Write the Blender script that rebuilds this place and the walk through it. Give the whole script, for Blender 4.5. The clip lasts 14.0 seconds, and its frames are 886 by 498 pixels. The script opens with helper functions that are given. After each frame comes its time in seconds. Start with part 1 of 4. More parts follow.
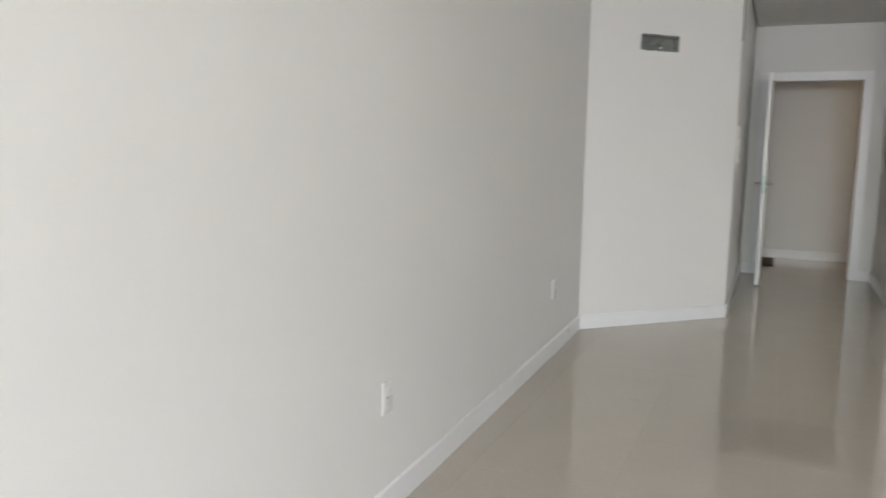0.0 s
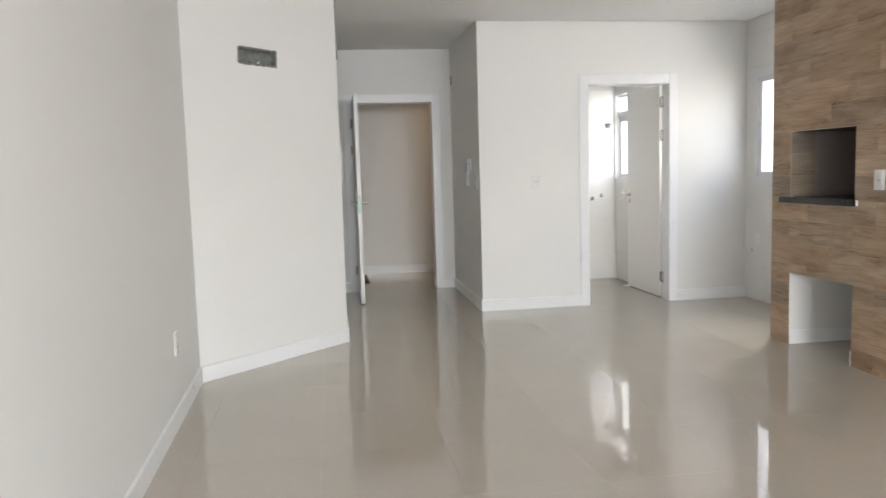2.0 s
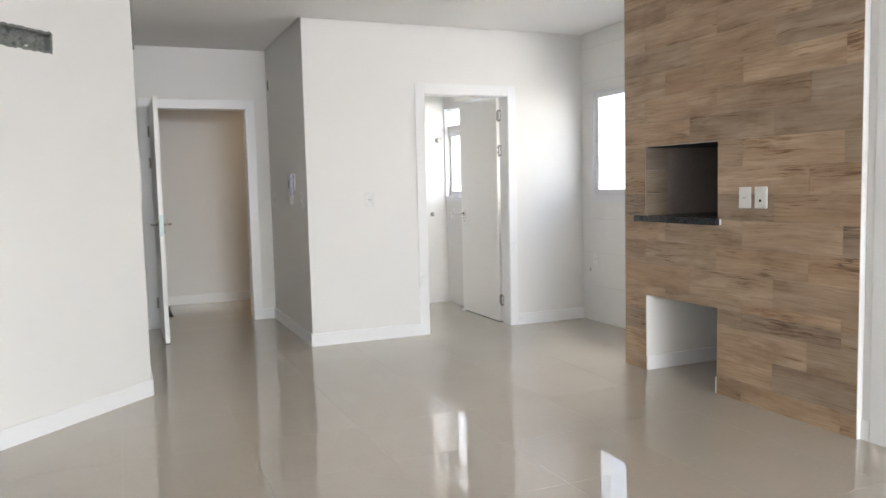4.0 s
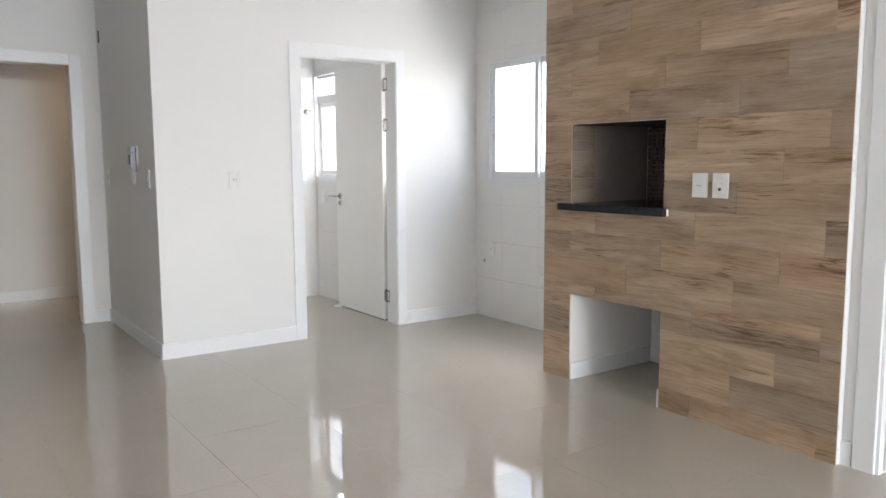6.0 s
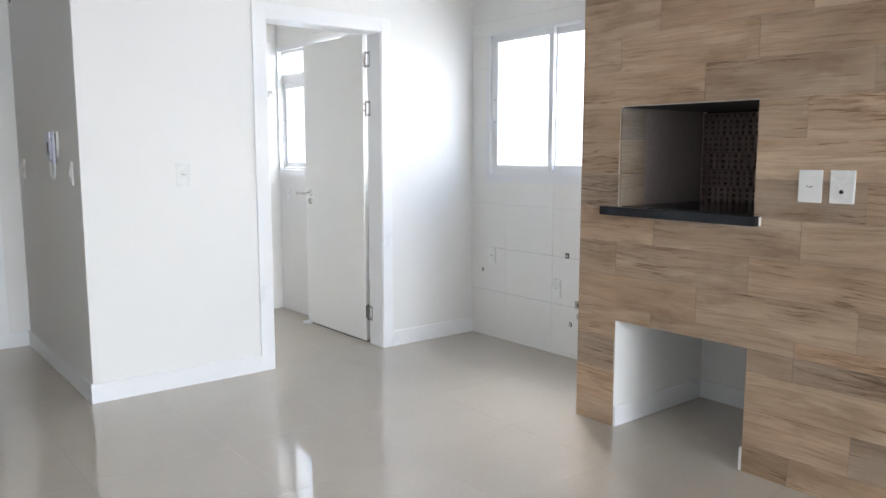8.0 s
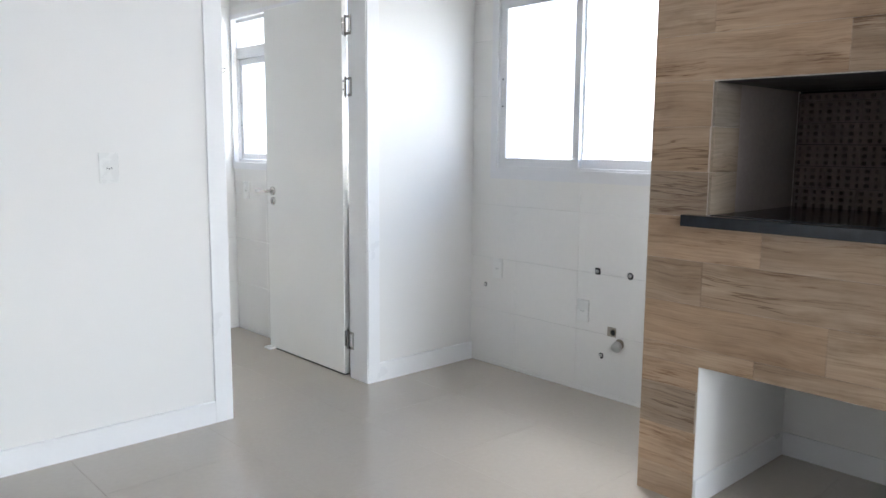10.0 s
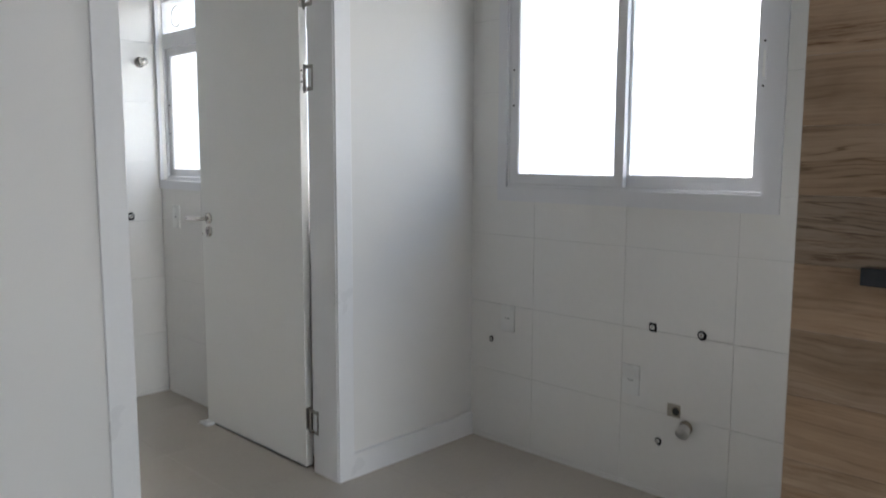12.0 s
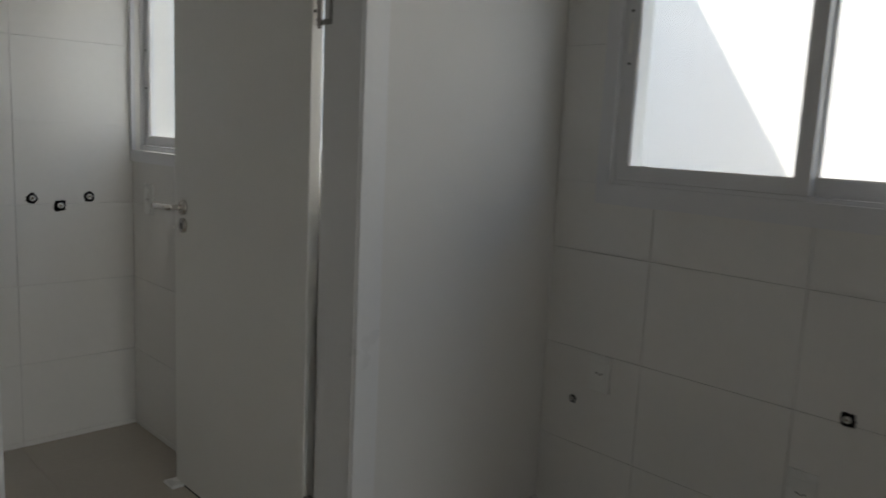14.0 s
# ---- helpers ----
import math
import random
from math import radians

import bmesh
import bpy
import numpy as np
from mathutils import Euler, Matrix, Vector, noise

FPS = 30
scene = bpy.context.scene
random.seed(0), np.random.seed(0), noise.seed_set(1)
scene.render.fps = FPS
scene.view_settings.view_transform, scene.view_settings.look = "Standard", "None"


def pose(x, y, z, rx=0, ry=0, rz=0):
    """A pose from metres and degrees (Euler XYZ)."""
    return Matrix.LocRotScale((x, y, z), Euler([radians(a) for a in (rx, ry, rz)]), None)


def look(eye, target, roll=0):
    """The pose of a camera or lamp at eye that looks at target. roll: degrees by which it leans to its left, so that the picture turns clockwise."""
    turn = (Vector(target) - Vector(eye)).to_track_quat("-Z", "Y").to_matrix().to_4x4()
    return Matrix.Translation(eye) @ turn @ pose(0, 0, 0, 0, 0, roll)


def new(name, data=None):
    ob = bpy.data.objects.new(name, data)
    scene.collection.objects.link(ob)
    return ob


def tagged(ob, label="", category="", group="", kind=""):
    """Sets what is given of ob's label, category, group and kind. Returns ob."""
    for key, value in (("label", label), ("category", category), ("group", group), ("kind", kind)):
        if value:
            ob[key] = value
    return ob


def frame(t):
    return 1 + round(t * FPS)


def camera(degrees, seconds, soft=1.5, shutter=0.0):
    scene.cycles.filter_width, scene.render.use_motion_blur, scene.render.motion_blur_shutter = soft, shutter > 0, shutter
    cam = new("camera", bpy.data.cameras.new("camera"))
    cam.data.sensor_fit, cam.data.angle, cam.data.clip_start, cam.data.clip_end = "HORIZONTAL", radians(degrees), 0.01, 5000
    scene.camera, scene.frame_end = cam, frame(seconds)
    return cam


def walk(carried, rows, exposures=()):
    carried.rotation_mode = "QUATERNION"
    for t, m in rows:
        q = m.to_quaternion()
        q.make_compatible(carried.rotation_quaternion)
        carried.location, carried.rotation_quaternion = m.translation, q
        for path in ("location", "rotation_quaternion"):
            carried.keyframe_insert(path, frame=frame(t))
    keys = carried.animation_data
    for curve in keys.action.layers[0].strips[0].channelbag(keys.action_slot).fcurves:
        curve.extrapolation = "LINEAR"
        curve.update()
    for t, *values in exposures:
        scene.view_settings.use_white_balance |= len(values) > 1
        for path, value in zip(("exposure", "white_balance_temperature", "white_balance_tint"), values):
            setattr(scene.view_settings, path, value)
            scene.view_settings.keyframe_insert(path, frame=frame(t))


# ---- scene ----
cam = camera(60.2, 14.0, shutter=0.4)
PATH = [
    (0, (0.237, 0.653, 1.357), (-0.558, 2.469, 1.088), 0.9),
    (0.5, (0.137, 0.776, 1.344), (-0.355, 2.698, 1.09), -0.3),
    (1, (0.036, 0.92, 1.324), (-0.14, 2.898, 1.089), -0.6),
    (1.5, (-0.094, 1.077, 1.319), (0.025, 3.063, 1.112), -0.9),
    (2, (-0.204, 1.186, 1.321), (0.084, 3.155, 1.119), -1.7),
    (2.5, (-0.209, 1.365, 1.314), (0.215, 3.309, 1.118), -1.8),
    (3, (-0.216, 1.554, 1.319), (0.301, 3.476, 1.13), -1.9),
    (3.2, (-0.26, 1.636, 1.309), (0.327, 3.54, 1.131), -1.7),
    (5.3, (-0.236, 2.619, 1.32), (0.764, 4.34, 1.122), -1.3),
    (5.5, (-0.228, 2.717, 1.341), (0.822, 4.407, 1.14), -1.1),
    (6, (-0.167, 2.961, 1.32), (0.974, 4.588, 1.091), -0.3),
    (6.5, (-0.082, 3.2, 1.33), (1.09, 4.804, 1.1), -0.3),
    (7, (-0.027, 3.449, 1.345), (1.171, 5.032, 1.099), -0.2),
    (7.5, (0.013, 3.695, 1.34), (1.235, 5.259, 1.091), -0.1),
    (8, (0.173, 3.952, 1.323), (1.415, 5.499, 1.07), 0.0),
    (8.5, (0.278, 4.185, 1.324), (1.546, 5.711, 1.068), 0.3),
    (9, (0.364, 4.455, 1.339), (1.657, 5.958, 1.078), 0.4),
    (9.2, (0.406, 4.54, 1.333), (1.708, 6.036, 1.069), 0.4),
    (11.3, (0.978, 5.5, 1.285), (2.374, 6.904, 0.998), 0.3),
    (11.5, (1.057, 5.586, 1.297), (2.455, 6.986, 1.005), 0.2),
    (12, (1.217, 5.81, 1.298), (2.64, 7.196, 1.062), 0.2),
    (12.5, (1.328, 6.054, 1.38), (2.83, 7.37, 1.265), -0.5),
    (13, (1.564, 6.246, 1.311), (3.068, 7.547, 1.097), 0.2),
    (13.5, (1.746, 6.415, 1.296), (3.226, 7.729, 1.012), 1.9),
    (14, (1.875, 6.646, 1.299), (3.247, 8.07, 1.001), 2.7),
]
walk(cam, [(t, look(eye, target, roll)) for t, eye, target, roll in PATH],
     [(0, 2.83, 6650, 11), (0.5, 3.0, 6700, 12), (1.5, 3.2, 6700, 12), (3, 3.36, 6700, 12), (5.3, 3.42, 6500, 12), (6.5, 3.47, 6400, 12), (9.2, 3.68, 6050, 11), (11.3, 2.76, 6200, 11), (12, 2.4, 6300, 11), (12.5, 1.56, 6450, 10), (13, 1.0, 6750, 10), (13.5, 1.08, 6750, 10), (14, 1.13, 6800, 9)])

# ---- world, sun, large lights ----
EAST, SOUTH = 3.09, -6.0  # inner faces of the east and south walls
SUN_DIR = Vector((0.8, -0.6, -0.93)).normalized()
world = bpy.data.worlds.new("world")
scene.world = world
world.use_nodes = True
wn = world.node_tree
sky = wn.nodes.new("ShaderNodeTexSky")
sky.sky_type = "NISHITA"
sky.sun_disc = False
sky.sun_elevation = math.asin(-SUN_DIR.z)
sky.sun_rotation = math.atan2(-SUN_DIR.x, -SUN_DIR.y)
sky.dust_density, sky.ozone_density = 2.0, 0.5
wn.links.new(sky.outputs[0], wn.nodes["Background"].inputs[0])
wn.nodes["Background"].inputs[1].default_value = 0.15

sun_data = bpy.data.lights.new("sun", "SUN")
sun_data.energy, sun_data.angle, sun_data.color = 1.6, radians(0.5), (1.0, 0.96, 0.9)
sun = new("sun", sun_data)
sun.matrix_world = look((0, 0, 0), SUN_DIR)


def area_lamp(name, eye, target, w, h, watts, color=(1, 1, 1), spread=180):
    """A rectangular area lamp at eye, aimed at target."""
    data = bpy.data.lights.new(name, "AREA")
    data.shape, data.size, data.size_y, data.energy, data.color = "RECTANGLE", w, h, watts, color
    data.spread = radians(spread)
    ob = new(name, data)
    ob.matrix_world = look(eye, target)
    return ob


# stands in for the sky, outside the balcony opening behind the walk
area_lamp("sky_light_balcony", (1.0, SOUTH - 2.5, 2.4), (1.0, SOUTH + 3, 1.0), 5.0, 1.6, 130, (0.925, 0.962, 1.0))
# added fill for the west wall, in an unseen opening of the east wall
area_lamp("east_fill_light", (EAST + 0.06, -4.0, 1.2), (1.0, -3.4, 0.6), 2.8, 2.0, 24, (0.925, 0.962, 1.0))
# added fill outside the laundry window, out of view, to brighten the laundry
area_lamp("sky_fill_laundry", (3.85, 10.1, 2.3), (2.2, 8.9, 0.9), 0.7, 0.8, 5.5, (1.0, 0.98, 0.94), 110)
# added fill outside and above the kitchen window, brightens the kitchen floor
area_lamp("sky_fill_kitchen", (4.75, 8.8, 3.0), (3.0, 6.2, 0.0), 1.3, 1.3, 11, (1.0, 0.985, 0.96), 100)
area_lamp("corridor_lamp", (1.85, 10.93, 2.35), (1.85, 10.93, 0), 0.2, 0.2, 0.45, (1.0, 0.70, 0.40))


# ---- materials ----
def material(name, color, rough=0.5, metal=0.0, vary=0.05, scale=3.0, grain=60.0, bump=0.05, depth=0.002, coat=0.0):
    """A surface with broad and fine variation of colour, gloss and relief."""
    m = bpy.data.materials.new(name)
    m.use_nodes = True
    nt = m.node_tree
    b = nt.nodes["Principled BSDF"]
    co = nt.nodes.new("ShaderNodeNewGeometry")
    big = nt.nodes.new("ShaderNodeTexNoise")
    big.inputs["Scale"].default_value, big.inputs["Detail"].default_value = scale, 4
    fine = nt.nodes.new("ShaderNodeTexNoise")
    fine.inputs["Scale"].default_value, fine.inputs["Detail"].default_value = grain, 3
    for n in (big, fine):
        nt.links.new(co.outputs["Position"], n.inputs["Vector"])
    both = nt.nodes.new("ShaderNodeMath")
    both.operation = "ADD"
    nt.links.new(big.outputs[0], both.inputs[0])
    nt.links.new(fine.outputs[0], both.inputs[1])
    ramp = nt.nodes.new("ShaderNodeMapRange")
    ramp.inputs[1].default_value, ramp.inputs[2].default_value = 0.6, 1.4
    ramp.inputs[3].default_value, ramp.inputs[4].default_value = 1 - vary, 1 + vary
    nt.links.new(both.outputs[0], ramp.inputs[0])
    mul = nt.nodes.new("ShaderNodeVectorMath")
    mul.operation = "SCALE"
    mul.inputs[0].default_value = color
    nt.links.new(ramp.outputs[0], mul.inputs["Scale"])
    nt.links.new(mul.outputs[0], b.inputs["Base Color"])
    rr = nt.nodes.new("ShaderNodeMapRange")
    rr.inputs[1].default_value, rr.inputs[2].default_value = 0.3, 0.7
    rr.inputs[3].default_value, rr.inputs[4].default_value = rough * 0.85, rough * 1.15
    nt.links.new(big.outputs[0], rr.inputs[0])
    nt.links.new(rr.outputs[0], b.inputs["Roughness"])
    b.inputs["Metallic"].default_value = metal
    b.inputs["Coat Weight"].default_value = coat
    b.inputs["Coat Roughness"].default_value = 0.08
    if bump:
        bp = nt.nodes.new("ShaderNodeBump")
        bp.inputs["Strength"].default_value, bp.inputs["Distance"].default_value = bump, depth
        nt.links.new(fine.outputs[0], bp.inputs["Height"])
        nt.links.new(bp.outputs[0], b.inputs["Normal"])
    return m


PAINT = material("wall_paint", (0.845, 0.834, 0.812), 0.6, vary=0.02, scale=1.2, grain=240, bump=0.12, depth=0.0008)
CEIL = material("ceiling_paint", (0.87, 0.86, 0.845), 0.8, vary=0.02, scale=1.0, grain=200, bump=0.08, depth=0.0006)
TRIM = material("white_lacquer", (0.885, 0.887, 0.89), 0.32, vary=0.015, scale=4, grain=90, bump=0.03, depth=0.0004)
DOOR = material("door_lacquer", (0.90, 0.895, 0.865), 0.35, vary=0.015, scale=3, grain=120, bump=0.04, depth=0.0004)
FLOOR = material("beige_porcelain", (0.53, 0.478, 0.41), 0.0, vary=0.035, scale=2.5, grain=45, bump=0.0, coat=0.0)
FLOOR.node_tree.nodes["Principled BSDF"].inputs["IOR"].default_value = 1.72
GROUT = material("light_grout", (0.65, 0.597, 0.525), 0.08, vary=0.08, scale=6, grain=150, bump=0.0)
TILE = material("white_glazed_tile", (0.875, 0.862, 0.835), 0.14, vary=0.015, scale=3, grain=40, bump=0.02, depth=0.0006)
TILE_GROUT = material("tile_grout", (0.87, 0.856, 0.83), 0.85, vary=0.05, scale=6, grain=150, bump=0.2)
ALU = material("painted_aluminium", (0.79, 0.79, 0.805), 0.35, vary=0.02, scale=8, grain=200, bump=0.03, depth=0.0003)
CHROME = material("satin_chrome", (0.62, 0.6, 0.57), 0.22, 1.0, vary=0.05, scale=20, grain=300, bump=0.02, depth=0.0002)
HINGE = material("brushed_steel", (0.36, 0.35, 0.33), 0.3, 1.0, vary=0.08, scale=30, grain=300, bump=0.05, depth=0.0002)
PLASTIC = material("white_plastic", (0.83, 0.83, 0.81), 0.28, vary=0.01, scale=10, grain=200, bump=0.0)
BLACK = material("black_plastic", (0.02, 0.02, 0.022), 0.4, vary=0.1, scale=10, grain=200, bump=0.0)
GRANITE = material("black_granite", (0.018, 0.02, 0.026), 0.16, vary=0.4, scale=30, grain=400, bump=0.02, depth=0.0003)
SOOT = material("smoked_plaster", (0.30, 0.255, 0.235), 0.34, vary=0.15, scale=5, grain=60, bump=0.15, depth=0.002)
DARK_TOP = material("near_black_top", (0.03, 0.026, 0.024), 0.8, vary=0.3, scale=9, grain=80, bump=0.3, depth=0.002)
PATCH = material("patched_mortar", (0.42, 0.38, 0.32), 0.9, vary=0.25, scale=40, grain=160, bump=0.6, depth=0.003)
BRICK = material("dark_fire_brick", (0.18, 0.135, 0.115), 0.8, vary=0.2, scale=14, grain=120, bump=0.4, depth=0.003)
HOLE = material("brick_hole", (0.012, 0.009, 0.008), 0.9, vary=0.2, scale=20, grain=100, bump=0.0)
MORTAR = material("rough_mortar", (0.21, 0.22, 0.21), 0.9, vary=0.3, scale=18, grain=90, bump=0.8, depth=0.006)
STUCCO = material("white_facade", (0.86, 0.85, 0.83), 0.85, vary=0.03, scale=0.7, grain=80, bump=0.05, depth=0.001)
GROUND = material("concrete_ground", (0.45, 0.44, 0.42), 0.9, vary=0.15, scale=0.8, grain=20, bump=0.3, depth=0.004)
MAT = material("brown_fibre_mat", (0.06, 0.035, 0.022), 0.95, vary=0.3, scale=20, grain=200, bump=0.8, depth=0.004)
ZINC = material("pipe_fitting_bronze", (0.30, 0.26, 0.2), 0.35, 0.7, vary=0.2, scale=30, grain=200, bump=0.1, depth=0.0006)
MINT = material("protective_film", (0.55, 0.75, 0.72), 0.3, vary=0.03, scale=30, grain=200, bump=0.0)


def glass_material(name, tint):
    """Thin clear pane: lets light straight through and mirrors by Fresnel."""
    m = bpy.data.materials.new(name)
    m.use_nodes = True
    nt = m.node_tree
    nt.nodes.remove(nt.nodes["Principled BSDF"])
    out = nt.nodes["Material Output"]
    clear, gloss, mix, fres = (nt.nodes.new("ShaderNode" + k) for k in ("BsdfTransparent", "BsdfGlossy", "MixShader", "LayerWeight"))
    clear.inputs[0].default_value = (*tint, 1)
    gloss.inputs["Roughness"].default_value = 0.01
    steep, amount = nt.nodes.new("ShaderNodeMath"), nt.nodes.new("ShaderNodeMath")
    steep.operation, steep.inputs[1].default_value = "POWER", 5.0
    amount.operation, amount.inputs[1].default_value, amount.inputs[2].default_value = "MULTIPLY_ADD", 0.5, 0.03
    nt.links.new(fres.outputs["Facing"], steep.inputs[0])
    nt.links.new(steep.outputs[0], amount.inputs[0])
    nt.links.new(amount.outputs[0], mix.inputs[0])
    nt.links.new(clear.outputs[0], mix.inputs[1])
    nt.links.new(gloss.outputs[0], mix.inputs[2])
    nt.links.new(mix.outputs[0], out.inputs["Surface"])
    return m


GLASS = glass_material("window_glass", (0.95, 0.97, 0.965))
DARK_GLASS = material("blind_behind_glass", (0.34, 0.34, 0.33), 0.08, vary=0.1, scale=2, grain=20, bump=0.0)


def wood_material(name, tint):
    """Wood-look porcelain plank: fine long grain, darker streaks and cracks, each plank of its own tone."""
    m = bpy.data.materials.new(name)
    m.use_nodes = True
    nt = m.node_tree
    N, L = nt.nodes.new, nt.links.new
    b = nt.nodes["Principled BSDF"]
    tc, info = N("ShaderNodeTexCoord"), N("ShaderNodeObjectInfo")
    off = N("ShaderNodeVectorMath")
    off.operation = "SCALE"
    off.inputs[0].default_value = (3.0, 41.0, 17.0)
    L(info.outputs["Random"], off.inputs["Scale"])
    add = N("ShaderNodeVectorMath")
    L(tc.outputs["Object"], add.inputs[0])
    L(off.outputs[0], add.inputs[1])
    warp = N("ShaderNodeTexNoise")
    warp.inputs["Scale"].default_value, warp.inputs["Detail"].default_value = 2.4, 3
    L(add.outputs[0], warp.inputs["Vector"])
    bend = N("ShaderNodeVectorMath")
    bend.operation = "MULTIPLY_ADD"
    bend.inputs[1].default_value = (0.0, 0.0, 0.055)
    L(warp.outputs["Color"], bend.inputs[0])
    L(add.outputs[0], bend.inputs[2])

    def grain(sy, detail, scale, rough=0.6):
        mp = N("ShaderNodeMapping")
        mp.inputs["Scale"].default_value = (1.0, sy, 1.0)
        L(bend.outputs[0], mp.inputs["Vector"])
        n = N("ShaderNodeTexNoise")
        n.inputs["Scale"].default_value, n.inputs["Detail"].default_value, n.inputs["Roughness"].default_value = scale, detail, rough
        L(mp.outputs[0], n.inputs["Vector"])
        return n

    def ramp(node, stops):
        r = N("ShaderNodeValToRGB")
        e = r.color_ramp.elements
        e[0].position, e[0].color = stops[0][0], (*stops[0][1], 1)
        e[1].position, e[1].color = stops[-1][0], (*stops[-1][1], 1)
        for p, c in stops[1:-1]:
            e.new(p).color = (*c, 1)
        L(node.outputs[0], r.inputs[0])
        return r.outputs[0]

    def times(a, c):
        x = N("ShaderNodeMix")
        x.data_type, x.blend_type = "RGBA", "MULTIPLY"
        x.inputs[0].default_value = 1
        L(a, x.inputs[6])
        L(c, x.inputs[7])
        return x.outputs[2]
    broad = ramp(grain(0.14, 4, 9, 0.58), [(0.27, (0.32, 0.245, 0.172)), (0.40, (0.42, 0.332, 0.245)), (0.55, (0.465, 0.382, 0.295)), (0.70, (0.56, 0.475, 0.375))])
    lines = ramp(grain(0.03, 6, 95, 0.78), [(0.35, (0.70, 0.66, 0.62)), (0.46, (0.96, 0.95, 0.94)), (0.66, (1.10, 1.10, 1.10))])
    bands = grain(0.16, 3, 7, 0.5)
    cracks = grain(0.05, 6, 90, 0.78)
    gate = N("ShaderNodeMath")
    gate.operation = "ADD"
    L(cracks.outputs[0], gate.inputs[0])
    L(bands.outputs[0], gate.inputs[1])
    dark = ramp(gate, [(0.72, (0.42, 0.32, 0.24)), (0.78, (0.70, 0.62, 0.55)), (0.86, (1, 1, 1))])
    # contour lines of the growth rings, in patches
    rings = N("ShaderNodeMath")
    rings.operation, rings.inputs[1].default_value = "MULTIPLY", 11.0
    L(grain(0.06, 4, 9, 0.55).outputs[0], rings.inputs[0])
    fold = N("ShaderNodeMath")
    fold.operation, fold.inputs[1].default_value = "PINGPONG", 0.5
    L(rings.outputs[0], fold.inputs[0])
    patch = N("ShaderNodeMapRange")
    patch.inputs[1].default_value, patch.inputs[2].default_value, patch.inputs[4].default_value = 0.37, 0.55, 0.5
    L(grain(0.25, 2, 5, 0.5).outputs[0], patch.inputs[0])
    ring_sum = N("ShaderNodeMath")
    L(fold.outputs[0], ring_sum.inputs[0])
    L(patch.outputs[0], ring_sum.inputs[1])
    contour = ramp(ring_sum, [(0.03, (0.50, 0.44, 0.38)), (0.07, (0.82, 0.79, 0.76)), (0.15, (1, 1, 1))])
    blotch = ramp(grain(0.35, 4, 8, 0.6), [(0.34, (0.77, 0.73, 0.685)), (0.46, (0.97, 0.965, 0.96)), (0.68, (1.09, 1.09, 1.09))])
    fine = grain(0.02, 3, 260)
    hair = ramp(fine, [(0.3, (0.88, 0.87, 0.86)), (0.6, (1.04, 1.04, 1.04))])
    tone = N("ShaderNodeValToRGB")
    q = tone.color_ramp.elements
    q[0].position, q[0].color = 0.0, (0.84, 0.87, 0.92, 1)
    q[1].position, q[1].color = 1.0, (1.03, 0.95, 0.86, 1)
    for p, c in ((0.14, (0.95, 0.95, 0.95, 1)), (0.3, (1.12, 1.05, 0.98, 1)), (0.5, (0.86, 0.86, 0.86, 1)), (0.65, (1.14, 1.1, 1.05, 1)), (0.85, (0.92, 0.87, 0.82, 1))):
        q.new(p).color = c
    L(info.outputs["Random"], tone.inputs[0])
    flat = N("ShaderNodeRGB")
    flat.outputs[0].default_value = (*tint, 1)
    L(times(times(times(times(times(times(times(broad, lines), dark), contour), blotch), hair), tone.outputs[0]), flat.outputs[0]), b.inputs["Base Color"])
    b.inputs["Roughness"].default_value = 0.46
    bp = N("ShaderNodeBump")
    bp.inputs["Strength"].default_value, bp.inputs["Distance"].default_value = 0.25, 0.001
    L(fine.outputs[0], bp.inputs["Height"])
    L(bp.outputs[0], b.inputs["Normal"])
    return m


WOOD = wood_material("wood_look_tile", (0.95, 0.87, 0.80))
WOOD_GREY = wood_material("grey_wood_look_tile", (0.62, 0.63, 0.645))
ICOM = material("bluish_white_plastic", (0.66, 0.67, 0.78), 0.3, vary=0.01, scale=10, grain=200, bump=0.0)
CAP = material("dull_steel_cap", (0.58, 0.57, 0.54), 0.4, 0.25, vary=0.15, scale=40, grain=200, bump=0.1, depth=0.0005)
PLANK_GROUT = material("plank_grout", (0.58, 0.50, 0.42), 0.85, vary=0.1, scale=6, grain=150, bump=0.2)


# ---- building helpers ----
def mesh_object(name, bm, mat, smooth=False):
    me = bpy.data.meshes.new(name)
    bmesh.ops.recalc_face_normals(bm, faces=bm.faces)
    bm.to_mesh(me)
    bm.free()
    for m in mat if isinstance(mat, (list, tuple)) else [mat]:
        me.materials.append(m)
    if smooth:
        for p in me.polygons:
            p.use_smooth = True
    return new(name, me)


def part(name, bm, mat, parent, label="", smooth=False):
    """One mesh object under a thing or under a part; built in world metres."""
    ob = mesh_object(name, bm, mat, smooth)
    attach(ob, parent)
    if label:
        tagged(ob, label)
    return ob


def world_of(ob):
    m = ob.matrix_basis.copy()
    while ob.parent:
        m = ob.parent.matrix_basis @ m
        ob = ob.parent
    return m


def attach(ob, parent):
    ob.parent = parent
    ob.matrix_basis = world_of(parent).inverted() @ ob.matrix_basis


def empty(name, at, label="", category="", group="", kind=""):
    ob = new(name)
    ob.empty_display_size = 0.1
    ob.matrix_basis = Matrix.Translation(at)
    return tagged(ob, label, category, group, kind)


